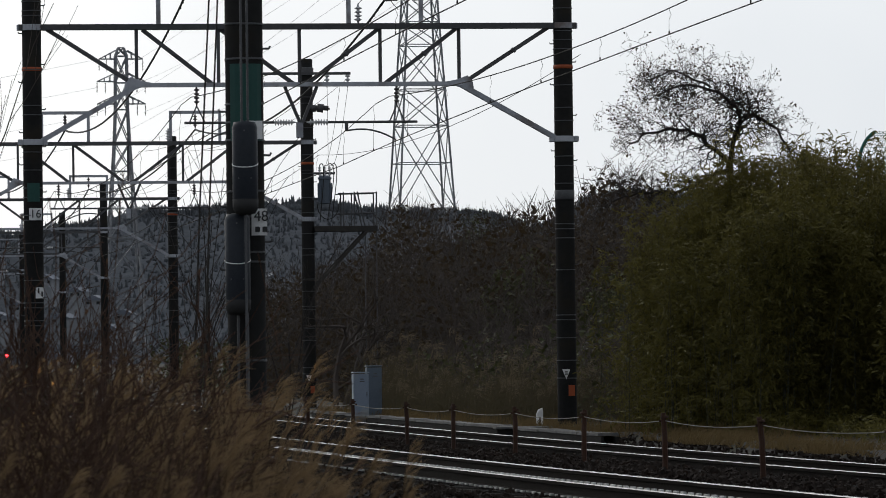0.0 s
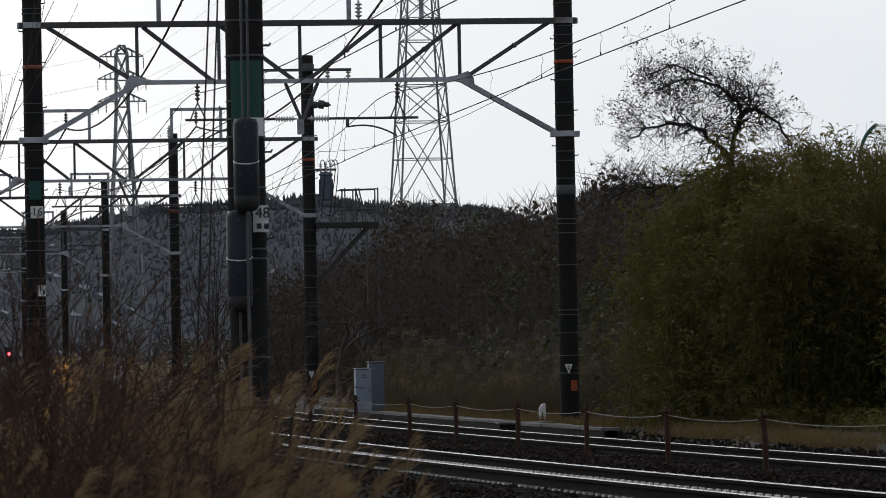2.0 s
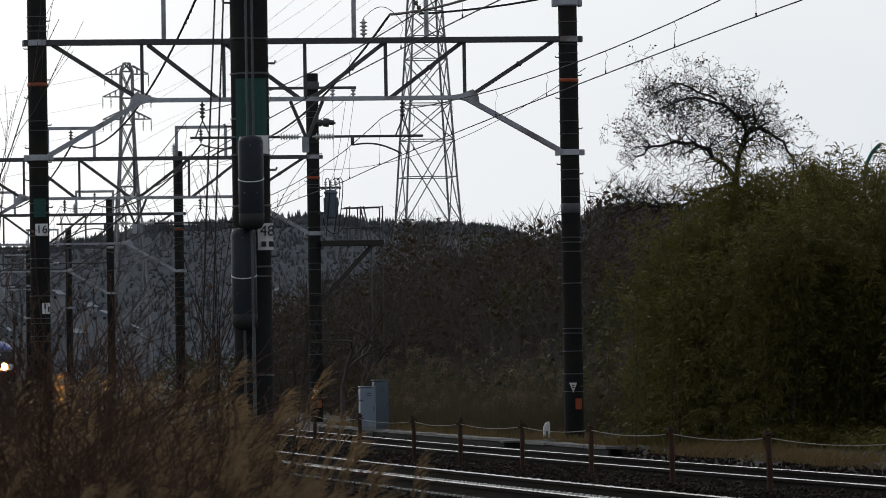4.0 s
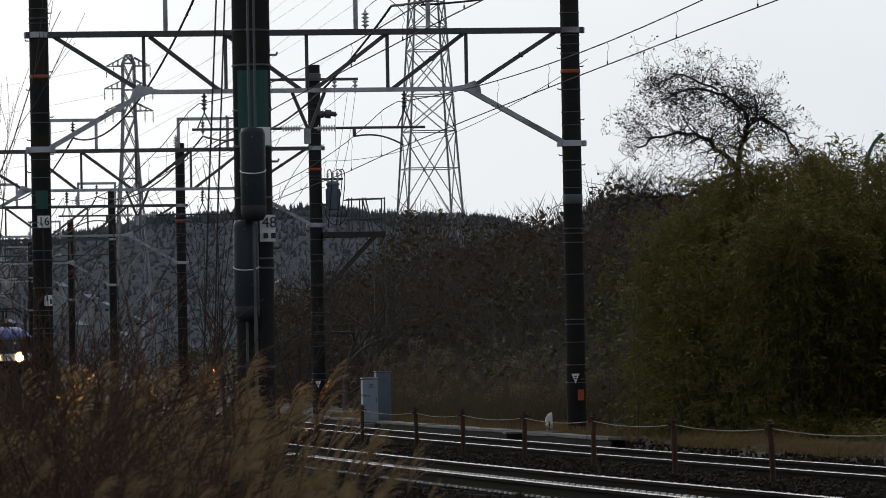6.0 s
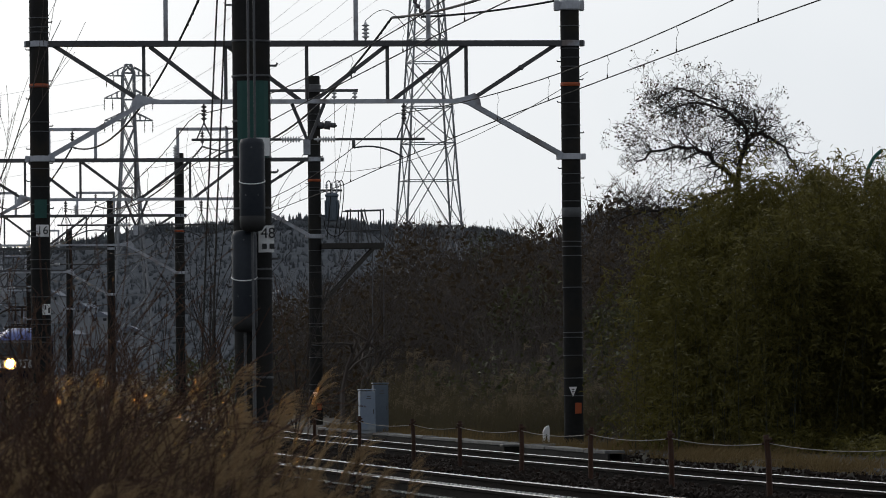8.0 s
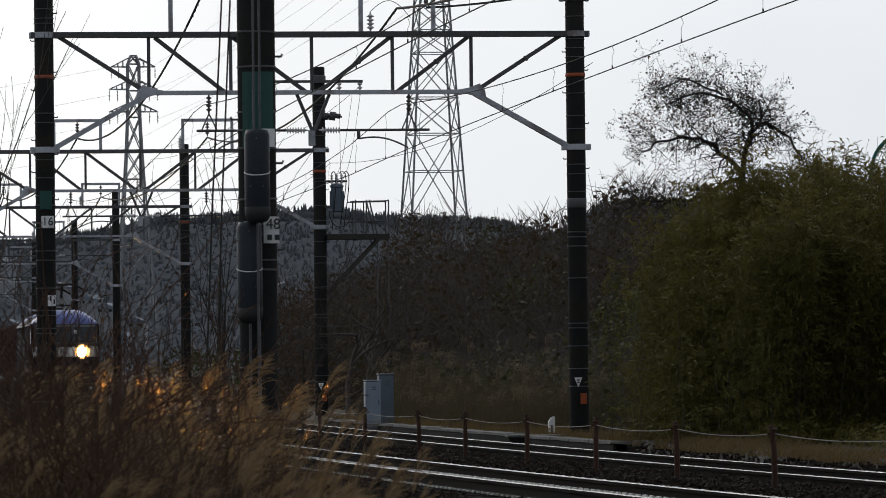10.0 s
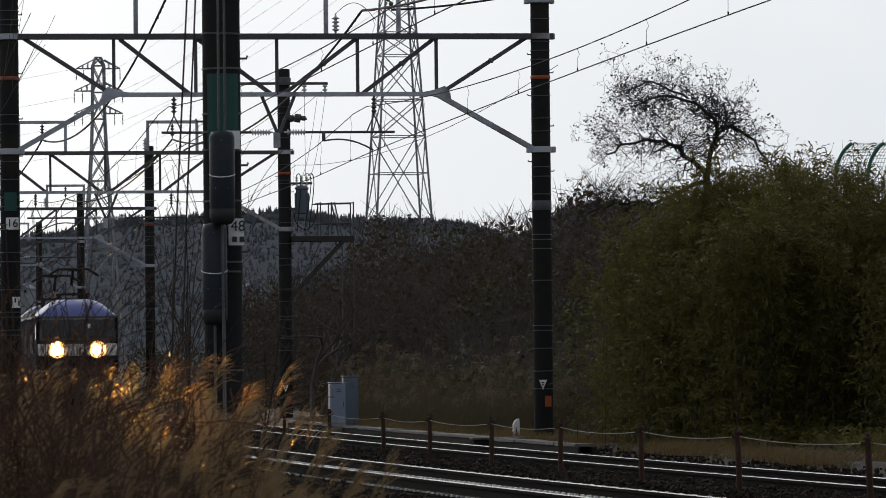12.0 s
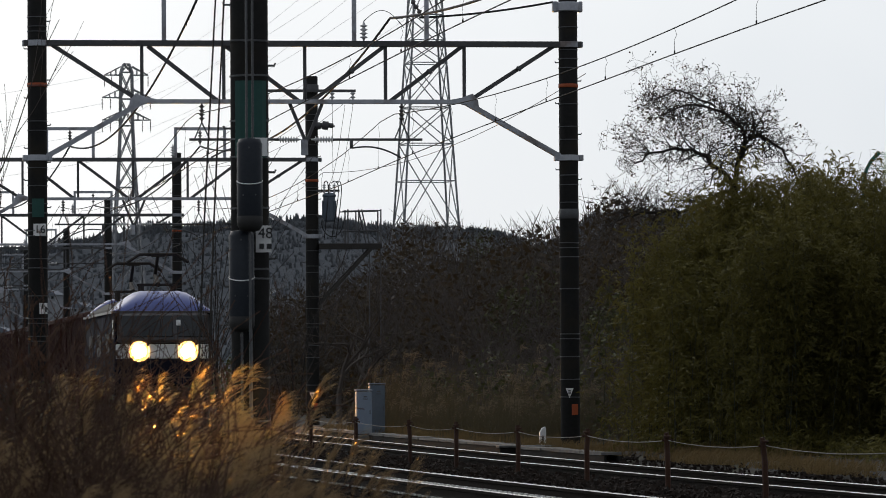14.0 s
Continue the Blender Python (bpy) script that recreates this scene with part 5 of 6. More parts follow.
def build_foreground():
    rng = random.Random(61)
    made = []
    # the main stand, lower where the shrubs grow through it
    for k in range(88):
        y = rng.uniform(23, 36)
        px = -860 + 545 * rng.random()
        top = float(np.interp(px + 784, (-60, 0, 100, 200, 300, 400, 440, 480), (1.08, 1.10, 1.16, 1.30, 1.42, 1.40, 1.28, 1.05)))
        top = (top - 1.32) * y / 32 + 1.32 + rng.uniform(-0.34, 0.0)
        made.append(grass_clump(px / 8960 * y, y, top + 0.45, rng, 6, 26))
    for px, y, top in ((-745, 27, 1.42), (-700, 30, 1.48), (-668, 25, 1.40), (-640, 29, 1.46), (-612, 26, 1.40), (-590, 31, 1.45), (-560, 27, 1.42), (-720, 34, 1.5)):
        made.append(grass_clump(px / 8960 * y, y, top + 0.45, rng, 5, 10, 0.24))
    # a looser row nearer to the eye, reaching out over the ballast
    for k in range(22):
        y = rng.uniform(15, 22)
        px = rng.uniform(-800, -230)
        top = float(np.interp(px + 784, (0, 120, 300, 430, 520, 600), (1.08, 1.09, 1.16, 1.15, 1.10, 1.06)))
        top = (top - 1.32) * y / 18 + 1.32 + rng.uniform(-0.16, 0.03)
        made.append(grass_clump(px / 8960 * y, y, top + 0.45, rng, 4, 7, 0.20))
    for k in range(12):
        y = rng.uniform(15, 21)
        px = rng.uniform(-270, -110)
        top = float(np.interp(px + 784, (500, 600, 680), (1.14, 1.09, 1.04)))
        top = (top - 1.32) * y / 18 + 1.32 + rng.uniform(-0.12, 0.02)
        made.append(grass_clump(px / 8960 * y, y, top + 0.45, rng, 2, 2, 0.20))
    return made


SHRUBS = ((-770, 41, 2.1), (-715, 39, 2.25), (-660, 40.5, 2.2), (-600, 43, 1.9), (-690, 44, 2.0), (-540, 44, 1.75), (-640, 45, 2.0), (-735, 45, 2.2),
          (-785, 43, 2.2), (-505, 43, 1.6), (-575, 45, 1.8), (-560, 40, 1.6), (-740, 23, 1.95), (-670, 22, 1.95), (-775, 21, 1.85), (-630, 23, 1.8),
          (-700, 26, 2.1), (-745, 31, 2.2), (-590, 24, 1.7), (-655, 28, 2.05), (-790, 27, 2.0), (-610, 33, 1.95), (-720, 20, 1.75), (-540, 26, 1.6))


def build_shrubs():
    """Bare dark shrubs among the plume grass."""
    rng = random.Random(71)
    made = []
    for px, y, h in SHRUBS:
        g = thing("bare_shrub", "leafless dark shrub standing in the dry grass", "shrub", "bare shrubs", pose(px / 8960 * y, y, -0.45))
        s, tips = Shape(), []
        for k in range(8):
            grow(s, Vector((rng.gauss(0, 0.14), rng.gauss(0, 0.12), 0)), Vector((rng.gauss(0.05, 0.4), rng.gauss(0, 0.3), 1)), h * rng.uniform(0.5, 0.78), 0.0098, 2, rng, 0.0, 0.5, (3, 5), tips, 4, 0.17)
        tagged(part("branchwork", s, M_SHRUB, g, "thin dark bare stems"), kind="stuff")
        lv = Shape()
        for p, e in tips:
            for _ in range(rng.randint(0, 2)):
                leaf(lv, p - e * rng.uniform(0, 0.12), rng.uniform(0.02, 0.045), rng, e + Vector((rng.gauss(0.2, 0.5), rng.gauss(0, 0.5), rng.gauss(0, 0.5))), 0.12)
        tagged(part("seed_fluff", lv, M_SEED, g, "withered seed heads and bud scales"), kind="stuff")
        made.append(g)
    for px, y, h in ((-415, 49.5, 2.75), (-440, 52, 2.3), (-395, 53, 2.3), (-452, 47, 2.4), (-310, 50, 2.2), (-290, 52.5, 2.3)):
        g = thing("sapling", "slender leafless sapling beside a concrete pole", "sapling", "saplings", pose(px / 8960 * y, y, -0.45))
        s = Shape()
        grow(s, Vector((0, 0, 0)), Vector((0.02, 0, 1)), h * 0.85, 0.018, 2, rng, -0.05, 0.4, (3, 5), None, 5, 0.07)
        tagged(part("branchwork", s, M_BARK, g), kind="stuff")
        made.append(g)
    g = thing("edge_tree", "leafless pale tree with upright twigs at the lineside", "tree", at=pose(-5.86, 62, -0.45))
    s = Shape()
    grow(s, Vector((0, 0, 0)), Vector((0, 0, 1)), 4.2, 0.026, 3, rng, -0.08, 0.26, (3, 4), None, 5, 0.08)
    tagged(part("branchwork", s, M_TWIG, g), kind="stuff")
    return made


# ---- distance ----
def ridge(px):
    """Height of the far skyline above the eye at 1000 m, by its bearing."""
    return float(np.interp(px, (-1200, -784, -684, -584, -524, -384, -264, -184, -84, 76, 156, 205, 265, 350, 500, 1200),
                           (25, 25.5, 26.3, 27.8, 29.4, 30.3, 30.9, 30.3, 29.0, 28.3, 25.5, 26.5, 31.3, 31.8, 31.8, 31.5)))


FAR = 4.0        # the hill was laid out at a quarter of its distance


def afar(x, y, z):
    return (x * FAR, y * FAR, EYE[2] + (z - EYE[2]) * FAR)


def hill_z(px, d):
    f = min(1, (d - 560) / 400)
    f = f * f * (3 - 2 * f)
    x = px / 8960 * d
    return -0.6 + (ridge(px) + 0.9) * f * min(1.0, d / 1000) + f * (1.1 * noise.noise((px * 0.01, d * 0.01, 0)) + 0.5 * noise.noise((x * 0.22, d * 0.05, 1.0)))


def build_hills():
    s = Shape()
    s.quads([[afar(px / 8960 * d, d, hill_z(px, d)) for px in range(-1400, 1401, 9)] for d in steps(560, 1150, 90)], False, False)
    tagged(part("far_hill", s, M_HILL, smooth=True), "wooded hill closing the distance, tinted pale with haze", "hill", kind="structure")
    rng = random.Random(81)
    t = Shape()
    for i in range(15000):
        px = rng.uniform(-1000, 500)
        d = rng.uniform(930, 1040) if i % 2 else rng.uniform(600, 940)
        x, z = px / 8960 * d, hill_z(px, d) - 0.25
        stand = noise.noise((px * 0.013, d * 0.02, 9.0))
        conifer = rng.random() < 0.45 + 0.9 * stand
        h = rng.uniform(1.1, 2.5) if conifer else rng.uniform(0.7, 1.4)
        r = h * (rng.uniform(0.15, 0.22) if conifer else rng.uniform(0.32, 0.5))
        prof = ([(0.06, 0), (r, h * 0.18), (r * 0.62, h * 0.36), (r * 0.78, h * 0.42), (r * 0.4, h * 0.66), (r * 0.5, h * 0.7), (0.03, h)] if conifer
                else [(0.1, 0), (r * 0.8, h * 0.25), (r * 1.1, h * 0.5), (r * 0.85, h * 0.78), (r * 0.3, h * 0.97)])
        if i % 2 == 0:                        # lower crowns on the slope
            prof = [(q * 0.62, zz * 0.62) for q, zz in prof]
        n = 6
        t.quads([[afar(x + q * rng.uniform(0.6, 1.35) * math.cos(6.283 * k / n), d + q * rng.uniform(0.6, 1.35) * math.sin(6.283 * k / n), z + zz + rng.gauss(0, 0.07)) for k in range(n)] for q, zz in prof])
    tagged(part("far_woods", t, M_HILLTREE, smooth=True), "wooded skyline of conifers and broadleaved trees, tinted blue-grey with haze", "woods", kind="stuff")
    spots = [(-68, 640, 15.4, 2.2, 0.6), (-300, 650, 11.5, 2.2, 0.5)]
    for k in range(17):                       # the edge of a town at the foot of the hill
        px = -800 + 15 * k + rng.uniform(-7, 7)
        spots.append((px, rng.uniform(575, 640), rng.uniform(2.0, 13.5) - 0.02 * (px + 800), rng.uniform(1.3, 3.0), rng.uniform(0.4, 0.9)))
    for px, y, z, w, h in spots:
        x0, y0, z0 = afar(px / 8960 * y, y, z - 3)
        w, h = w * FAR, h * FAR
        g = thing("distant_house", "pale distant house on the hillside", "house", "distant houses", pose(x0, y0, z0, 0, 0, rng.uniform(-25, 25)))
        s = Shape()
        s.box((0, 0, h / 2 + 5.6), (w, 11, h + 11.2), None, 0.2)
        part("wall", s, M_HOUSE, g)
        s = Shape()
        e = h + 11.2
        s.quads([[(-w / 2 - 0.6, q, e - 0.3), (w / 2 + 0.6, q, e - 0.3), (w / 2 + 0.6, q, e), (0, q, e + 2.4), (-w / 2 - 0.6, q, e)] for q in (-6.1, 6.1)])
        part("roof", s, M_FARROOF, g)
        for q in (-0.27, 0.27):
            s = Shape()
            s.box((w * q, -5.52, e - 1.5), (w * 0.18, 0.1, 1.3))
            part("window", s, M_GLASS, g)


def build_mesh_fence():
    """Green mesh fence with inward-curved posts on the road above the bamboo."""
    g = thing("curved_mesh_fence", "green mesh safety fence with curved tops along a raised road", "fence", at=pose(12.35, 150, 0.50, 0, 0, 0))
    for k in range(6):
        x = k * 0.95
        s = Shape()
        s.tube([(x, 0, 2.3), (x, 0, 6.3)] + [(x + 0.75 * (1 - math.cos(q)), -0.2 * q, 6.3 + 1.1 * math.sin(q)) for q in steps(0.1, 1.2, 8)], 0.055, 7)
        part("post", s, M_FENCE, g, "curved green post")
    wire = Shape()
    for k in range(60):
        x = k * 0.085
        wire.tube([(x, 0, 5.0), (x, 0, 6.3)] + [(x + 0.75 * (1 - math.cos(q)), -0.2 * q, 6.3 + 1.1 * math.sin(q)) for q in steps(0.1, 1.2, 5)], 0.007, 3, False)
    for z in steps(5.0, 6.3, 12):
        wire.tube([(0, 0, z), (5, 0, z)], 0.007, 3, False)
    for q in steps(0.1, 1.2, 10):
        o = 0.75 * (1 - math.cos(q))
        wire.tube([(o, -0.2 * q, 6.3 + 1.1 * math.sin(q)), (5 + o, -0.2 * q, 6.3 + 1.1 * math.sin(q))], 0.007, 3, False)
    part("wire_mesh", wire, M_FENCE, g)
    s = Shape()
    s.quads([[(11.3, y, -0.6), (28, y, -0.6), (27, y, 3.4), (12.0, y, 3.4)] for y in (148.5, 175)])
    tagged(part("road_embankment", s, M_SOIL), "raised earth road bank behind the bamboo", "embankment", kind="structure")


# ---- the train ----
def train_y(t):
    """Distance of the engine's front along +y at t seconds; it slows gently."""
    s = 14.0 - t
    return 152.0 + 14.8 * s + 0.55 * s * s


def vehicle_pose(y_front, length):
    a, b = along(y_front), along(y_front + length)
    d = b - a
    return Matrix.Translation(a) @ pose(0, 0, 0, 0, 0, math.degrees(math.atan2(-d.x, d.y)))


def build_bogie(parent, y, r=0.5, base=2.4):
    s = Shape()
    for x in (-0.95, 0.95):
        s.box((x, y, 0.62), (0.12, base + 1.0, 0.22), None, 0.03)
        for q in (-base / 2, base / 2):
            s.box((x, y + q, 0.5), (0.22, 0.34, 0.34), None, 0.04)
    bg = part("bogie", s, M_LOCODARK, parent, "dark bogie frame")
    for q in (-base / 2, base / 2):
        w = Shape()
        for x in (-0.56, 0.56):
            w.lathe([(0.1, -0.07), (r + 0.03, -0.065), (r + 0.03, -0.03), (r, -0.025), (r, 0.065), (0.1, 0.07)], (x, y + q, r), 20, Euler((0, radians(90), 0)).to_matrix())
        w.tube([(-0.6, y + q, r), (0.6, y + q, r)], 0.08, 8)
        part("wheelset", w, M_RAIL, bg)


def build_locomotive():
    """Electric engine: its front faces -y at y = 0."""
    g = thing("electric_locomotive", "blue and cream electric locomotive with two lit headlights", "locomotive")
    W, L, EAVE = 1.475, 18.0, 3.28
    body = Shape()
    def ring(y, inset, z0=1.05, lean=0.0):
        w = W - inset
        return [(-w, y, z0), (w, y, z0), (w, y + lean * 0.3, 2.0), (w - 0.03, y + lean, EAVE), (-w + 0.03, y + lean, EAVE), (-w, y + lean * 0.3, 2.0)]
    body.quads([ring(1.55, 0.0), ring(L - 0.5, 0), ring(L, 0.1)])
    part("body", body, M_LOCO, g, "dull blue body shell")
    # domed roof with a sloped end
    rf = Shape()
    def arch(y, h, w):
        return [(-w, y, EAVE)] + [(-w * math.cos(math.pi * q), y, EAVE + 0.02 + h * (1 - max(0.0, (abs(math.cos(math.pi * q)) - 0.38) / 0.62) ** 1.55)) for q in steps(0.04, 0.96, 16)] + [(w, y, EAVE)]
    rf.quads([arch(0.28, 0.05, W - 0.02), arch(0.42, 0.30, W + 0.02), arch(0.75, 0.50, W + 0.02), arch(1.3, 0.62, W + 0.02), arch(2.6, 0.64, W + 0.02), arch(2.9, 0.52, W)], True)
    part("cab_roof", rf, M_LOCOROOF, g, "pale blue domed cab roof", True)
    s = Shape()
    s.quads([[(-W, y, EAVE), (W, y, EAVE), (W - 0.05, y, EAVE + 0.12), (0.9, y, EAVE + 0.42), (-0.9, y, EAVE + 0.42), (-W + 0.05, y, EAVE + 0.12)] for y in (2.9, L - 2.9)])
    part("roof_deck", s, M_LOCODARK, g, "sooty roof deck")
    rf2 = Shape()
    rf2.quads([arch(L - 2.9, 0.52, W), arch(L - 1.2, 0.62, W), arch(L - 0.05, 0.2, W - 0.1)])
    part("rear_roof", rf2, M_LOCOROOF, g, "", True)
    s = Shape()
    for x in (-W - 0.01, W + 0.01):
        s.bar((x, 0.4, EAVE + 0.0), (x, L - 0.4, EAVE + 0.0), 0.05, 0.07)
    s.bar((-W, 0.26, EAVE - 0.01), (W, 0.26, EAVE - 0.01), 0.10, 0.06)
    part("rain_gutter", s, M_LOCOFACE, g)
    # front: dark window surround, two windscreens, cream band with lamps, skirt
    s = Shape()
    s.box((0, 0.14, 2.78), (2.78, 0.24, 0.92), Euler((radians(-14), 0, 0)).to_matrix(), 0.08)
    part("window_surround", s, M_LOCOFACE, g, "dark window surround")
    for x, w in ((-0.50, 1.55), (0.86, 0.90)):
        f = Shape()
        f.box((x, 0.02, 2.84), (w, 0.05, 0.68), Euler((radians(-14), 0, 0)).to_matrix(), 0.03)
        part("windscreen", f, M_GLASS, g, "dark windscreen glass")
    s = Shape()
    s.box((0.44, -0.035, 2.94), (0.13, 0.02, 0.17), Euler((radians(-14), 0, 0)).to_matrix())
    part("notice_card", s, M_WHITE, g, "white card behind the windscreen")
    for x in (-0.75, 0.8):
        s = Shape()
        s.tube([(x, -0.09, 2.45), (x + 0.28, -0.03, 3.0)], 0.012, 5)
        part("wiper", s, M_BLACK, g)
    # added deep wells narrow the lamps' beams, so the front is built round them
    for x, w in ((-1.225, 0.43), (0.0, 0.90), (1.225, 0.43)):
        s = Shape()
        s.box((x, 0.05, 2.08), (w, 0.16, 0.44), None, 0.02)
        part("cream_band", s, M_CREAM, g, "cream-white band across the front")
    for x in (-W + 0.03, W - 0.03):
        s = Shape()
        s.box((x, 0.8, 2.15), (0.06, 1.5, 2.2), None, 0.02)
        part("cab_side", s, M_LOCO, g, "dull blue cab side with its door")
        f = Shape()
        f.box((x, 0.75, 2.75), (0.075, 0.6, 0.6), None, 0.02)
        part("side_window", f, M_GLASS, g)
    s = Shape()
    s.box((0, 0.8, 2.42), (2.8, 1.4, 0.05))
    part("cab_floor", s, M_LOCODARK, g)
    s = Shape()
    s.box((0, 0.05, 1.45), (2.86, 0.16, 0.80), None, 0.05)
    part("front_panel", s, M_LOCO, g, "blue lower front panel")
    turn = Euler((radians(90), 0, 0)).to_matrix()
    for x in (-0.73, 0.73):
        s = Shape()
        s.lathe([(0.01, -1.42), (0.195, -1.4), (0.20, 0.04)], (x, -0.03, 2.08), 24, turn, False)
        h = part("headlight", s, M_BLACK, g, "round headlight in an added dark well that narrows its beam", True)
        # emitting ring added for the glare round the lamp
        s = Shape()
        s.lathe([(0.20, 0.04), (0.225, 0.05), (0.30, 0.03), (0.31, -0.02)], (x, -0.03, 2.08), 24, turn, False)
        part("bezel", s, M_HALO, h, "glowing amber ring imitating the headlight's glare", True)
        s = Shape()
        s.lathe([(0.193, -1.36), (0.17, -1.345), (0.08, -1.33)], (x, -0.03, 2.08), 24, turn)
        part("lens", s, M_LAMP, h, "glowing warm headlight lens", True)
    s = Shape()
    s.box((0, 0.1, 0.78), (2.7, 0.3, 0.42), None, 0.06)
    for x in (-1.0, 1.0):
        s.tube([(x, -0.05, 0.85), (x, -0.22, 0.80), (x, -0.22, 0.6)], 0.03, 6)
    s.box((0, -0.15, 0.85), (0.3, 0.42, 0.28), None, 0.05)
    part("buffer_beam", s, M_LOCODARK, g, "black buffer beam with coupler")
    s = Shape()
    for x in (-1.2, 1.2):
        s.tube([(x, -0.10, 1.1), (x, -0.14, 1.2), (x, -0.14, 1.8), (x, -0.06, 1.86)], 0.018, 6)
    s.tube([(-1.2, -0.14, 1.3), (1.2, -0.14, 1.3)], 0.018, 6)
    part("handrail", s, M_LOCODARK, g)
    for x in (-1.0, -0.2, 0.6):
        s = Shape()
        s.box((-W - 0.005, 3.5 + (x + 1) * 6, 2.3), (0.03, 2.2, 0.7), None, 0.01)
        part("side_grille", s, M_LOCODARK, g)
    for y in (3.0, 9.0, 15.0):
        build_bogie(g, y, 0.56)
    # roof gear and pantographs
    for y in (4.2, 6.0, 8.5, 11.5):
        s = Shape()
        s.box((0, y, EAVE + 0.56), (1.1, 1.1, 0.28), None, 0.05)
        part("roof_box", s, M_LOCODARK, g)
    for y in (2.3, 14.6):
        s = Shape()
        for x in (-0.5, 0.5):
            s.tube([(x, y, EAVE + 0.5), (x, y, EAVE + 0.82)], 0.06, 8)
            s.tube([(x, y + 1.0, EAVE + 0.5), (x, y + 1.0, EAVE + 0.82)], 0.06, 8)
        s.bar((-0.6, y, EAVE + 0.85), (0.6, y, EAVE + 0.85), 0.08, 0.06)
        s.bar((-0.6, y + 1.0, EAVE + 0.85), (0.6, y + 1.0, EAVE + 0.85), 0.08, 0.06)
        for x in (-0.5, 0.5):
            s.bar((x, y, EAVE + 0.85), (x, y + 1.0, EAVE + 0.85), 0.06, 0.05)
        p = part("pantograph", s, M_PANTO, g, "raised single-arm pantograph")
        a = Shape()
        knee, head = (0.0, y + 1.5, 4.45), (0, y + 0.2, 5.02)
        a.tube([(0, y + 0.1, EAVE + 0.85), knee], [0.075, 0.065], 8)
        a.tube([knee, head], [0.06, 0.05], 8)
        a.tube([(-0.08, y + 0.4, EAVE + 0.85), (-0.05, y + 1.45, 4.3)], 0.02, 5)
        part("pantograph_arm", a, M_PANTO, p)
        a = Shape()
        for q in (-0.17, 0.17):
            a.tube([(x, y + 0.2 + q, 5.05 - (0.22 * max(0, abs(x) - 0.55) / 0.35 if abs(x) > 0.55 else 0)) for x in (-0.93, -0.85, -0.7, -0.55, 0, 0.55, 0.7, 0.85, 0.93)], 0.042, 6)
        a.bar((0, y, 5.0), (0, y + 0.4, 5.0), 0.4, 0.04)
        part("collector_head", a, M_PANTO, p)
    return g


def build_wagon():
    g = thing("container_wagon", "flat railway wagon loaded with wine-red freight containers", "freight wagon", "container wagons")
    s = Shape()
    s.box((0, 10.0, 0.92), (2.5, 19.6, 0.22), None, 0.03)
    for x in (-0.5, 0.5):
        s.box((x, 10.0, 0.72), (0.2, 19.0, 0.3))
    part("flat_bed", s, M_LOCODARK, g, "dark steel flat bed")
    for y in (2.6, 17.2):
        build_bogie(g, y, 0.43, 1.9)
    c = Shape()
    c.box((0, 0, 1.26), (2.44, 3.62, 2.50), None, 0.04)
    cm = c.mesh("container", M_CONTAINER)
    rib = Shape()
    for k in range(11):
        for x in (-1.225, 1.225):
            rib.box((x, -1.6 + k * 0.32, 1.26), (0.04, 0.14, 2.2))
    for x in (-0.9, -0.3, 0.3, 0.9):
        rib.box((x, -1.815, 1.26), (0.32, 0.03, 2.2))
    rm = rib.mesh("corrugation", M_CONTAINER)
    lk = Shape()
    for x in (-0.5, -0.12, 0.12, 0.5):
        lk.tube([(x, -1.86, 0.2), (x, -1.86, 2.3)], 0.02, 5)
    lm = lk.mesh("lock_bar", M_BAND)
    for k in range(5):
        b = part("container", cm, None, g, at=pose(0, 2.1 + k * 3.94, 1.04))
        tagged(part("lock_bar", lm, None, b), kind="stuff")
        tagged(part("corrugation", rm, None, b), kind="stuff")
    return g


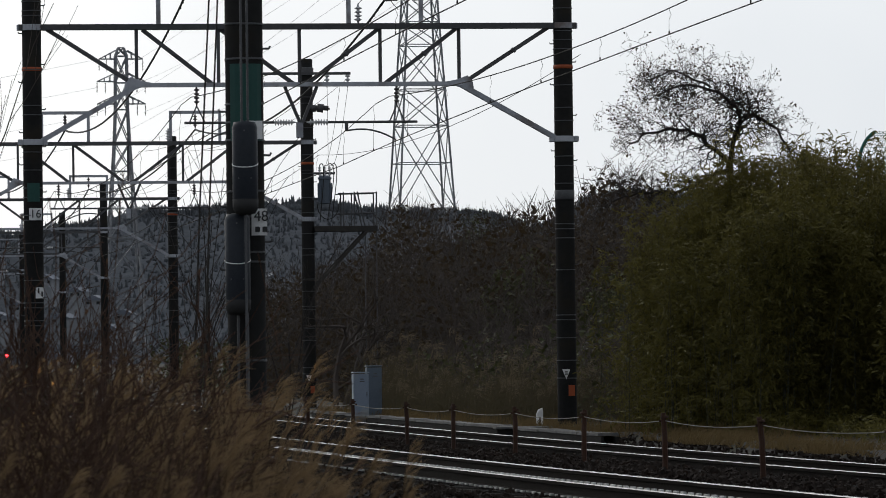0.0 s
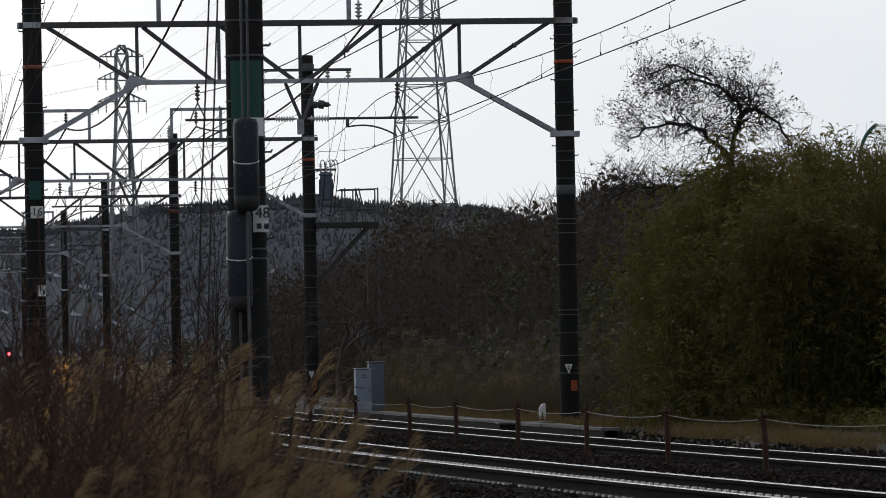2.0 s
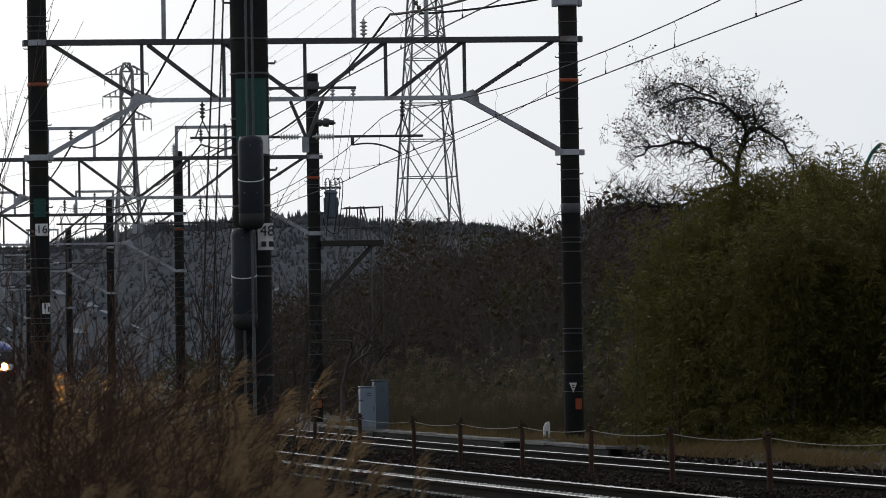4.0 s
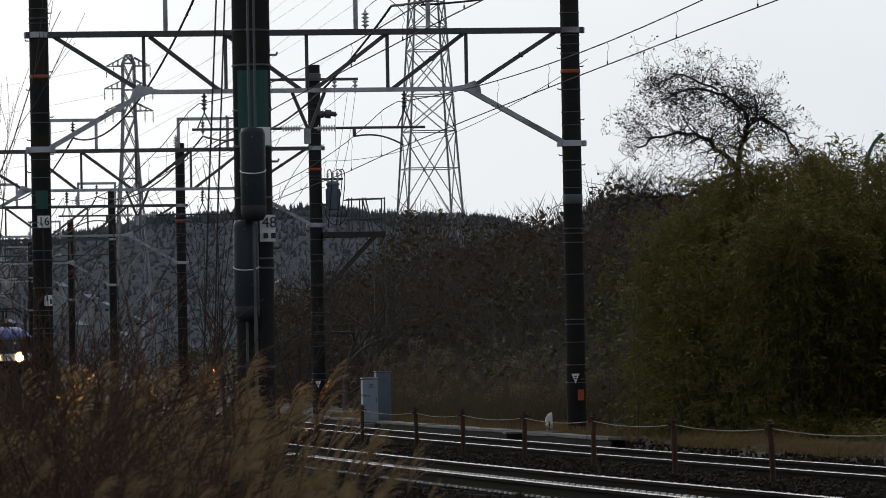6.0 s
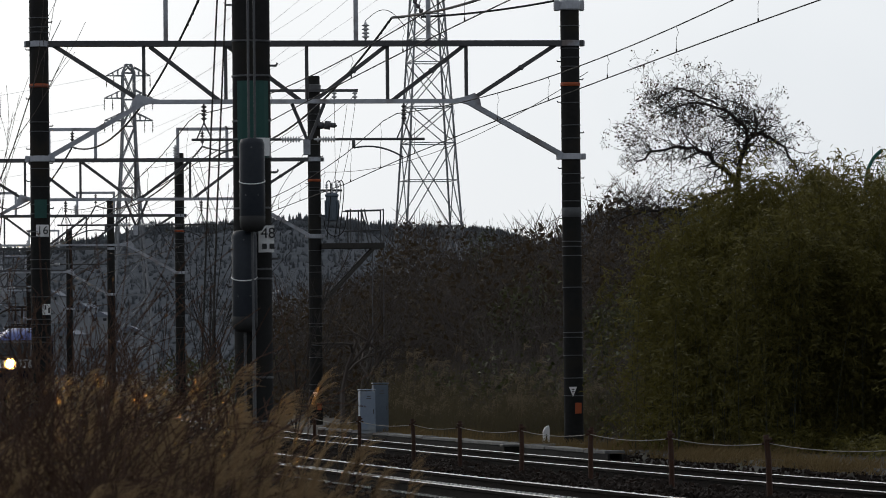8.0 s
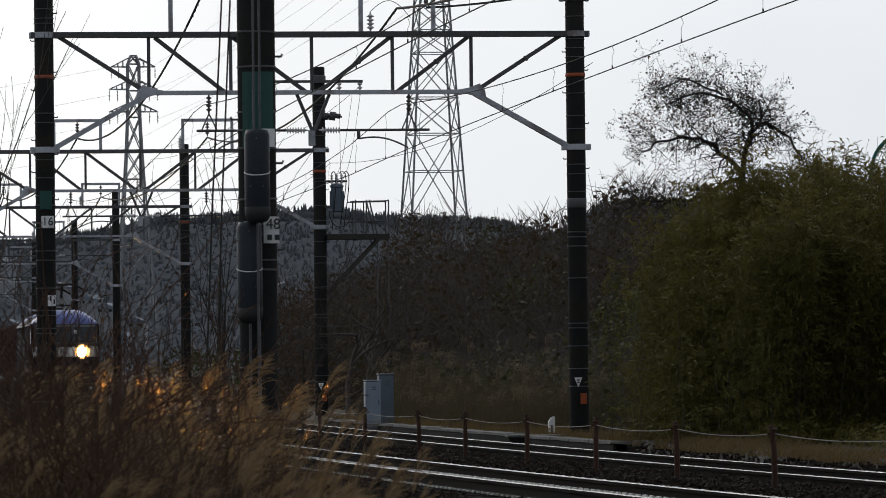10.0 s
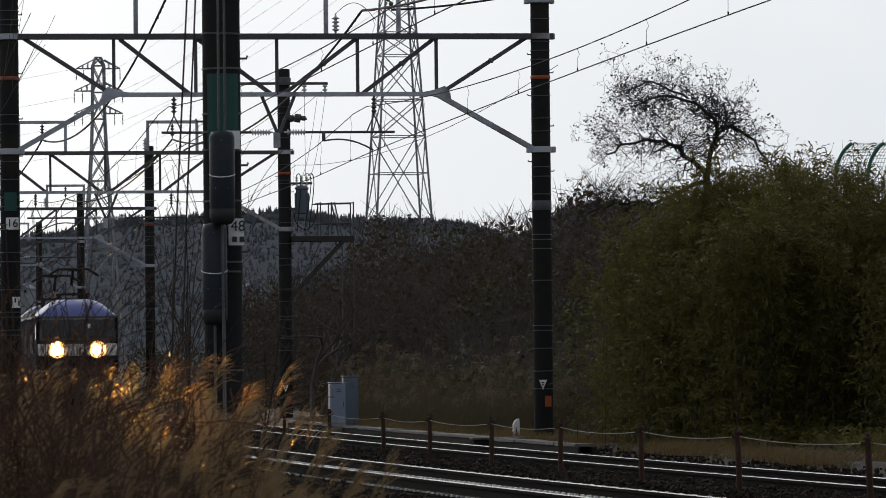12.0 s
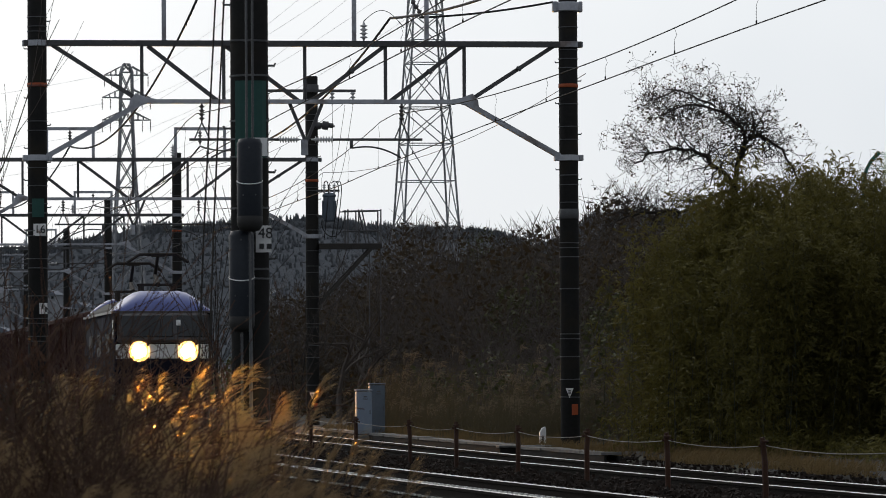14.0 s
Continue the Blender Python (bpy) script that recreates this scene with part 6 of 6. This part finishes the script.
# ---- putting it together ----
build_ground()
build_ballast()
build_track(NEAR, "railway track on concrete sleepers in dark ballast, nearer line")
build_track(0.0, "railway track on concrete sleepers in dark ballast, farther line")
portals = [build_portal(i) for i in range(len(PORTALS))]
pole_fittings(portals)
build_transformer_stage(portals[2])
build_balancer()
build_wires()
build_tower(-2.45, 600, [(-0.4, 4.6), (6, 4.15), (13, 3.7), (18.9, 3.3), (28.7, 2.70), (33, 2.44), (38.3, 2.12), (41, 1.95), (44, 1.78), (51, 1.4), (58, 1.1), (62, 0.3)], [(48, 6.5), (53, 6), (58, 5.5)],
            "tall grey lattice transmission tower standing beyond the railway", 12, 0.21)
build_tower(-56.9, 900, [(-0.4, 4.4), (8, 3.7), (16, 3.1), (23, 2.5), (30, 2.0), (35, 1.65), (40, 1.35), (46, 1.1), (55.5, 1.0), (57, 0.5)], [(47.0, 4.3), (51.0, 4.3), (55, 3.9)],
            "distant grey lattice transmission tower with three pairs of arms", 10, 0.34)
build_power_lines()
build_rope_fence()
build_cabinets()
build_marker()
build_trough()
build_signal()
build_crooked_tree()
bamboo = build_bamboo()
build_thicket()
build_reeds()
build_verge()
grass = build_foreground()
shrubs = build_shrubs()
build_hills()
build_mesh_fence()
engine = build_locomotive()
wagon = build_wagon()
wagons = [wagon] + [copy_thing(wagon, Matrix.Identity(4)) for _ in range(5)]


def motions():
    times = steps(0.0, 14.0, 56)
    walk(engine, [(t, vehicle_pose(train_y(t), 18.0)) for t in times])
    for k, w in enumerate(wagons):
        walk(w, [(t, vehicle_pose(train_y(t) + 18.6 + k * 20.6, 20.0)) for t in times])
    # wind: gusts bend the grass, the shrubs and the bamboo about their roots
    rng = random.Random(91)
    for group, size, pace in ((grass, 1.8, 0.62), (shrubs, 0.8, 0.8), (bamboo, 0.7, 0.45)):
        for ob in group:
            p, a, b, c = ob.matrix_basis.translation.copy(), rng.uniform(0, 6.283), rng.uniform(0, 6.283), rng.uniform(0.7, 1.2)
            rows = []
            for t in steps(0.0, 14.0, 42):
                gust = 0.6 * math.sin(6.283 * pace * c * t + a) + 0.5 * math.sin(6.283 * 0.23 * t + p.x * 0.5) + 0.25 * math.sin(6.283 * 1.1 * t + b)
                rows.append((t, Matrix.Translation(p) @ pose(0, 0, 0, 0.4 * size * math.sin(6.283 * pace * t + b), size * gust)))
            walk(ob, rows)


motions()
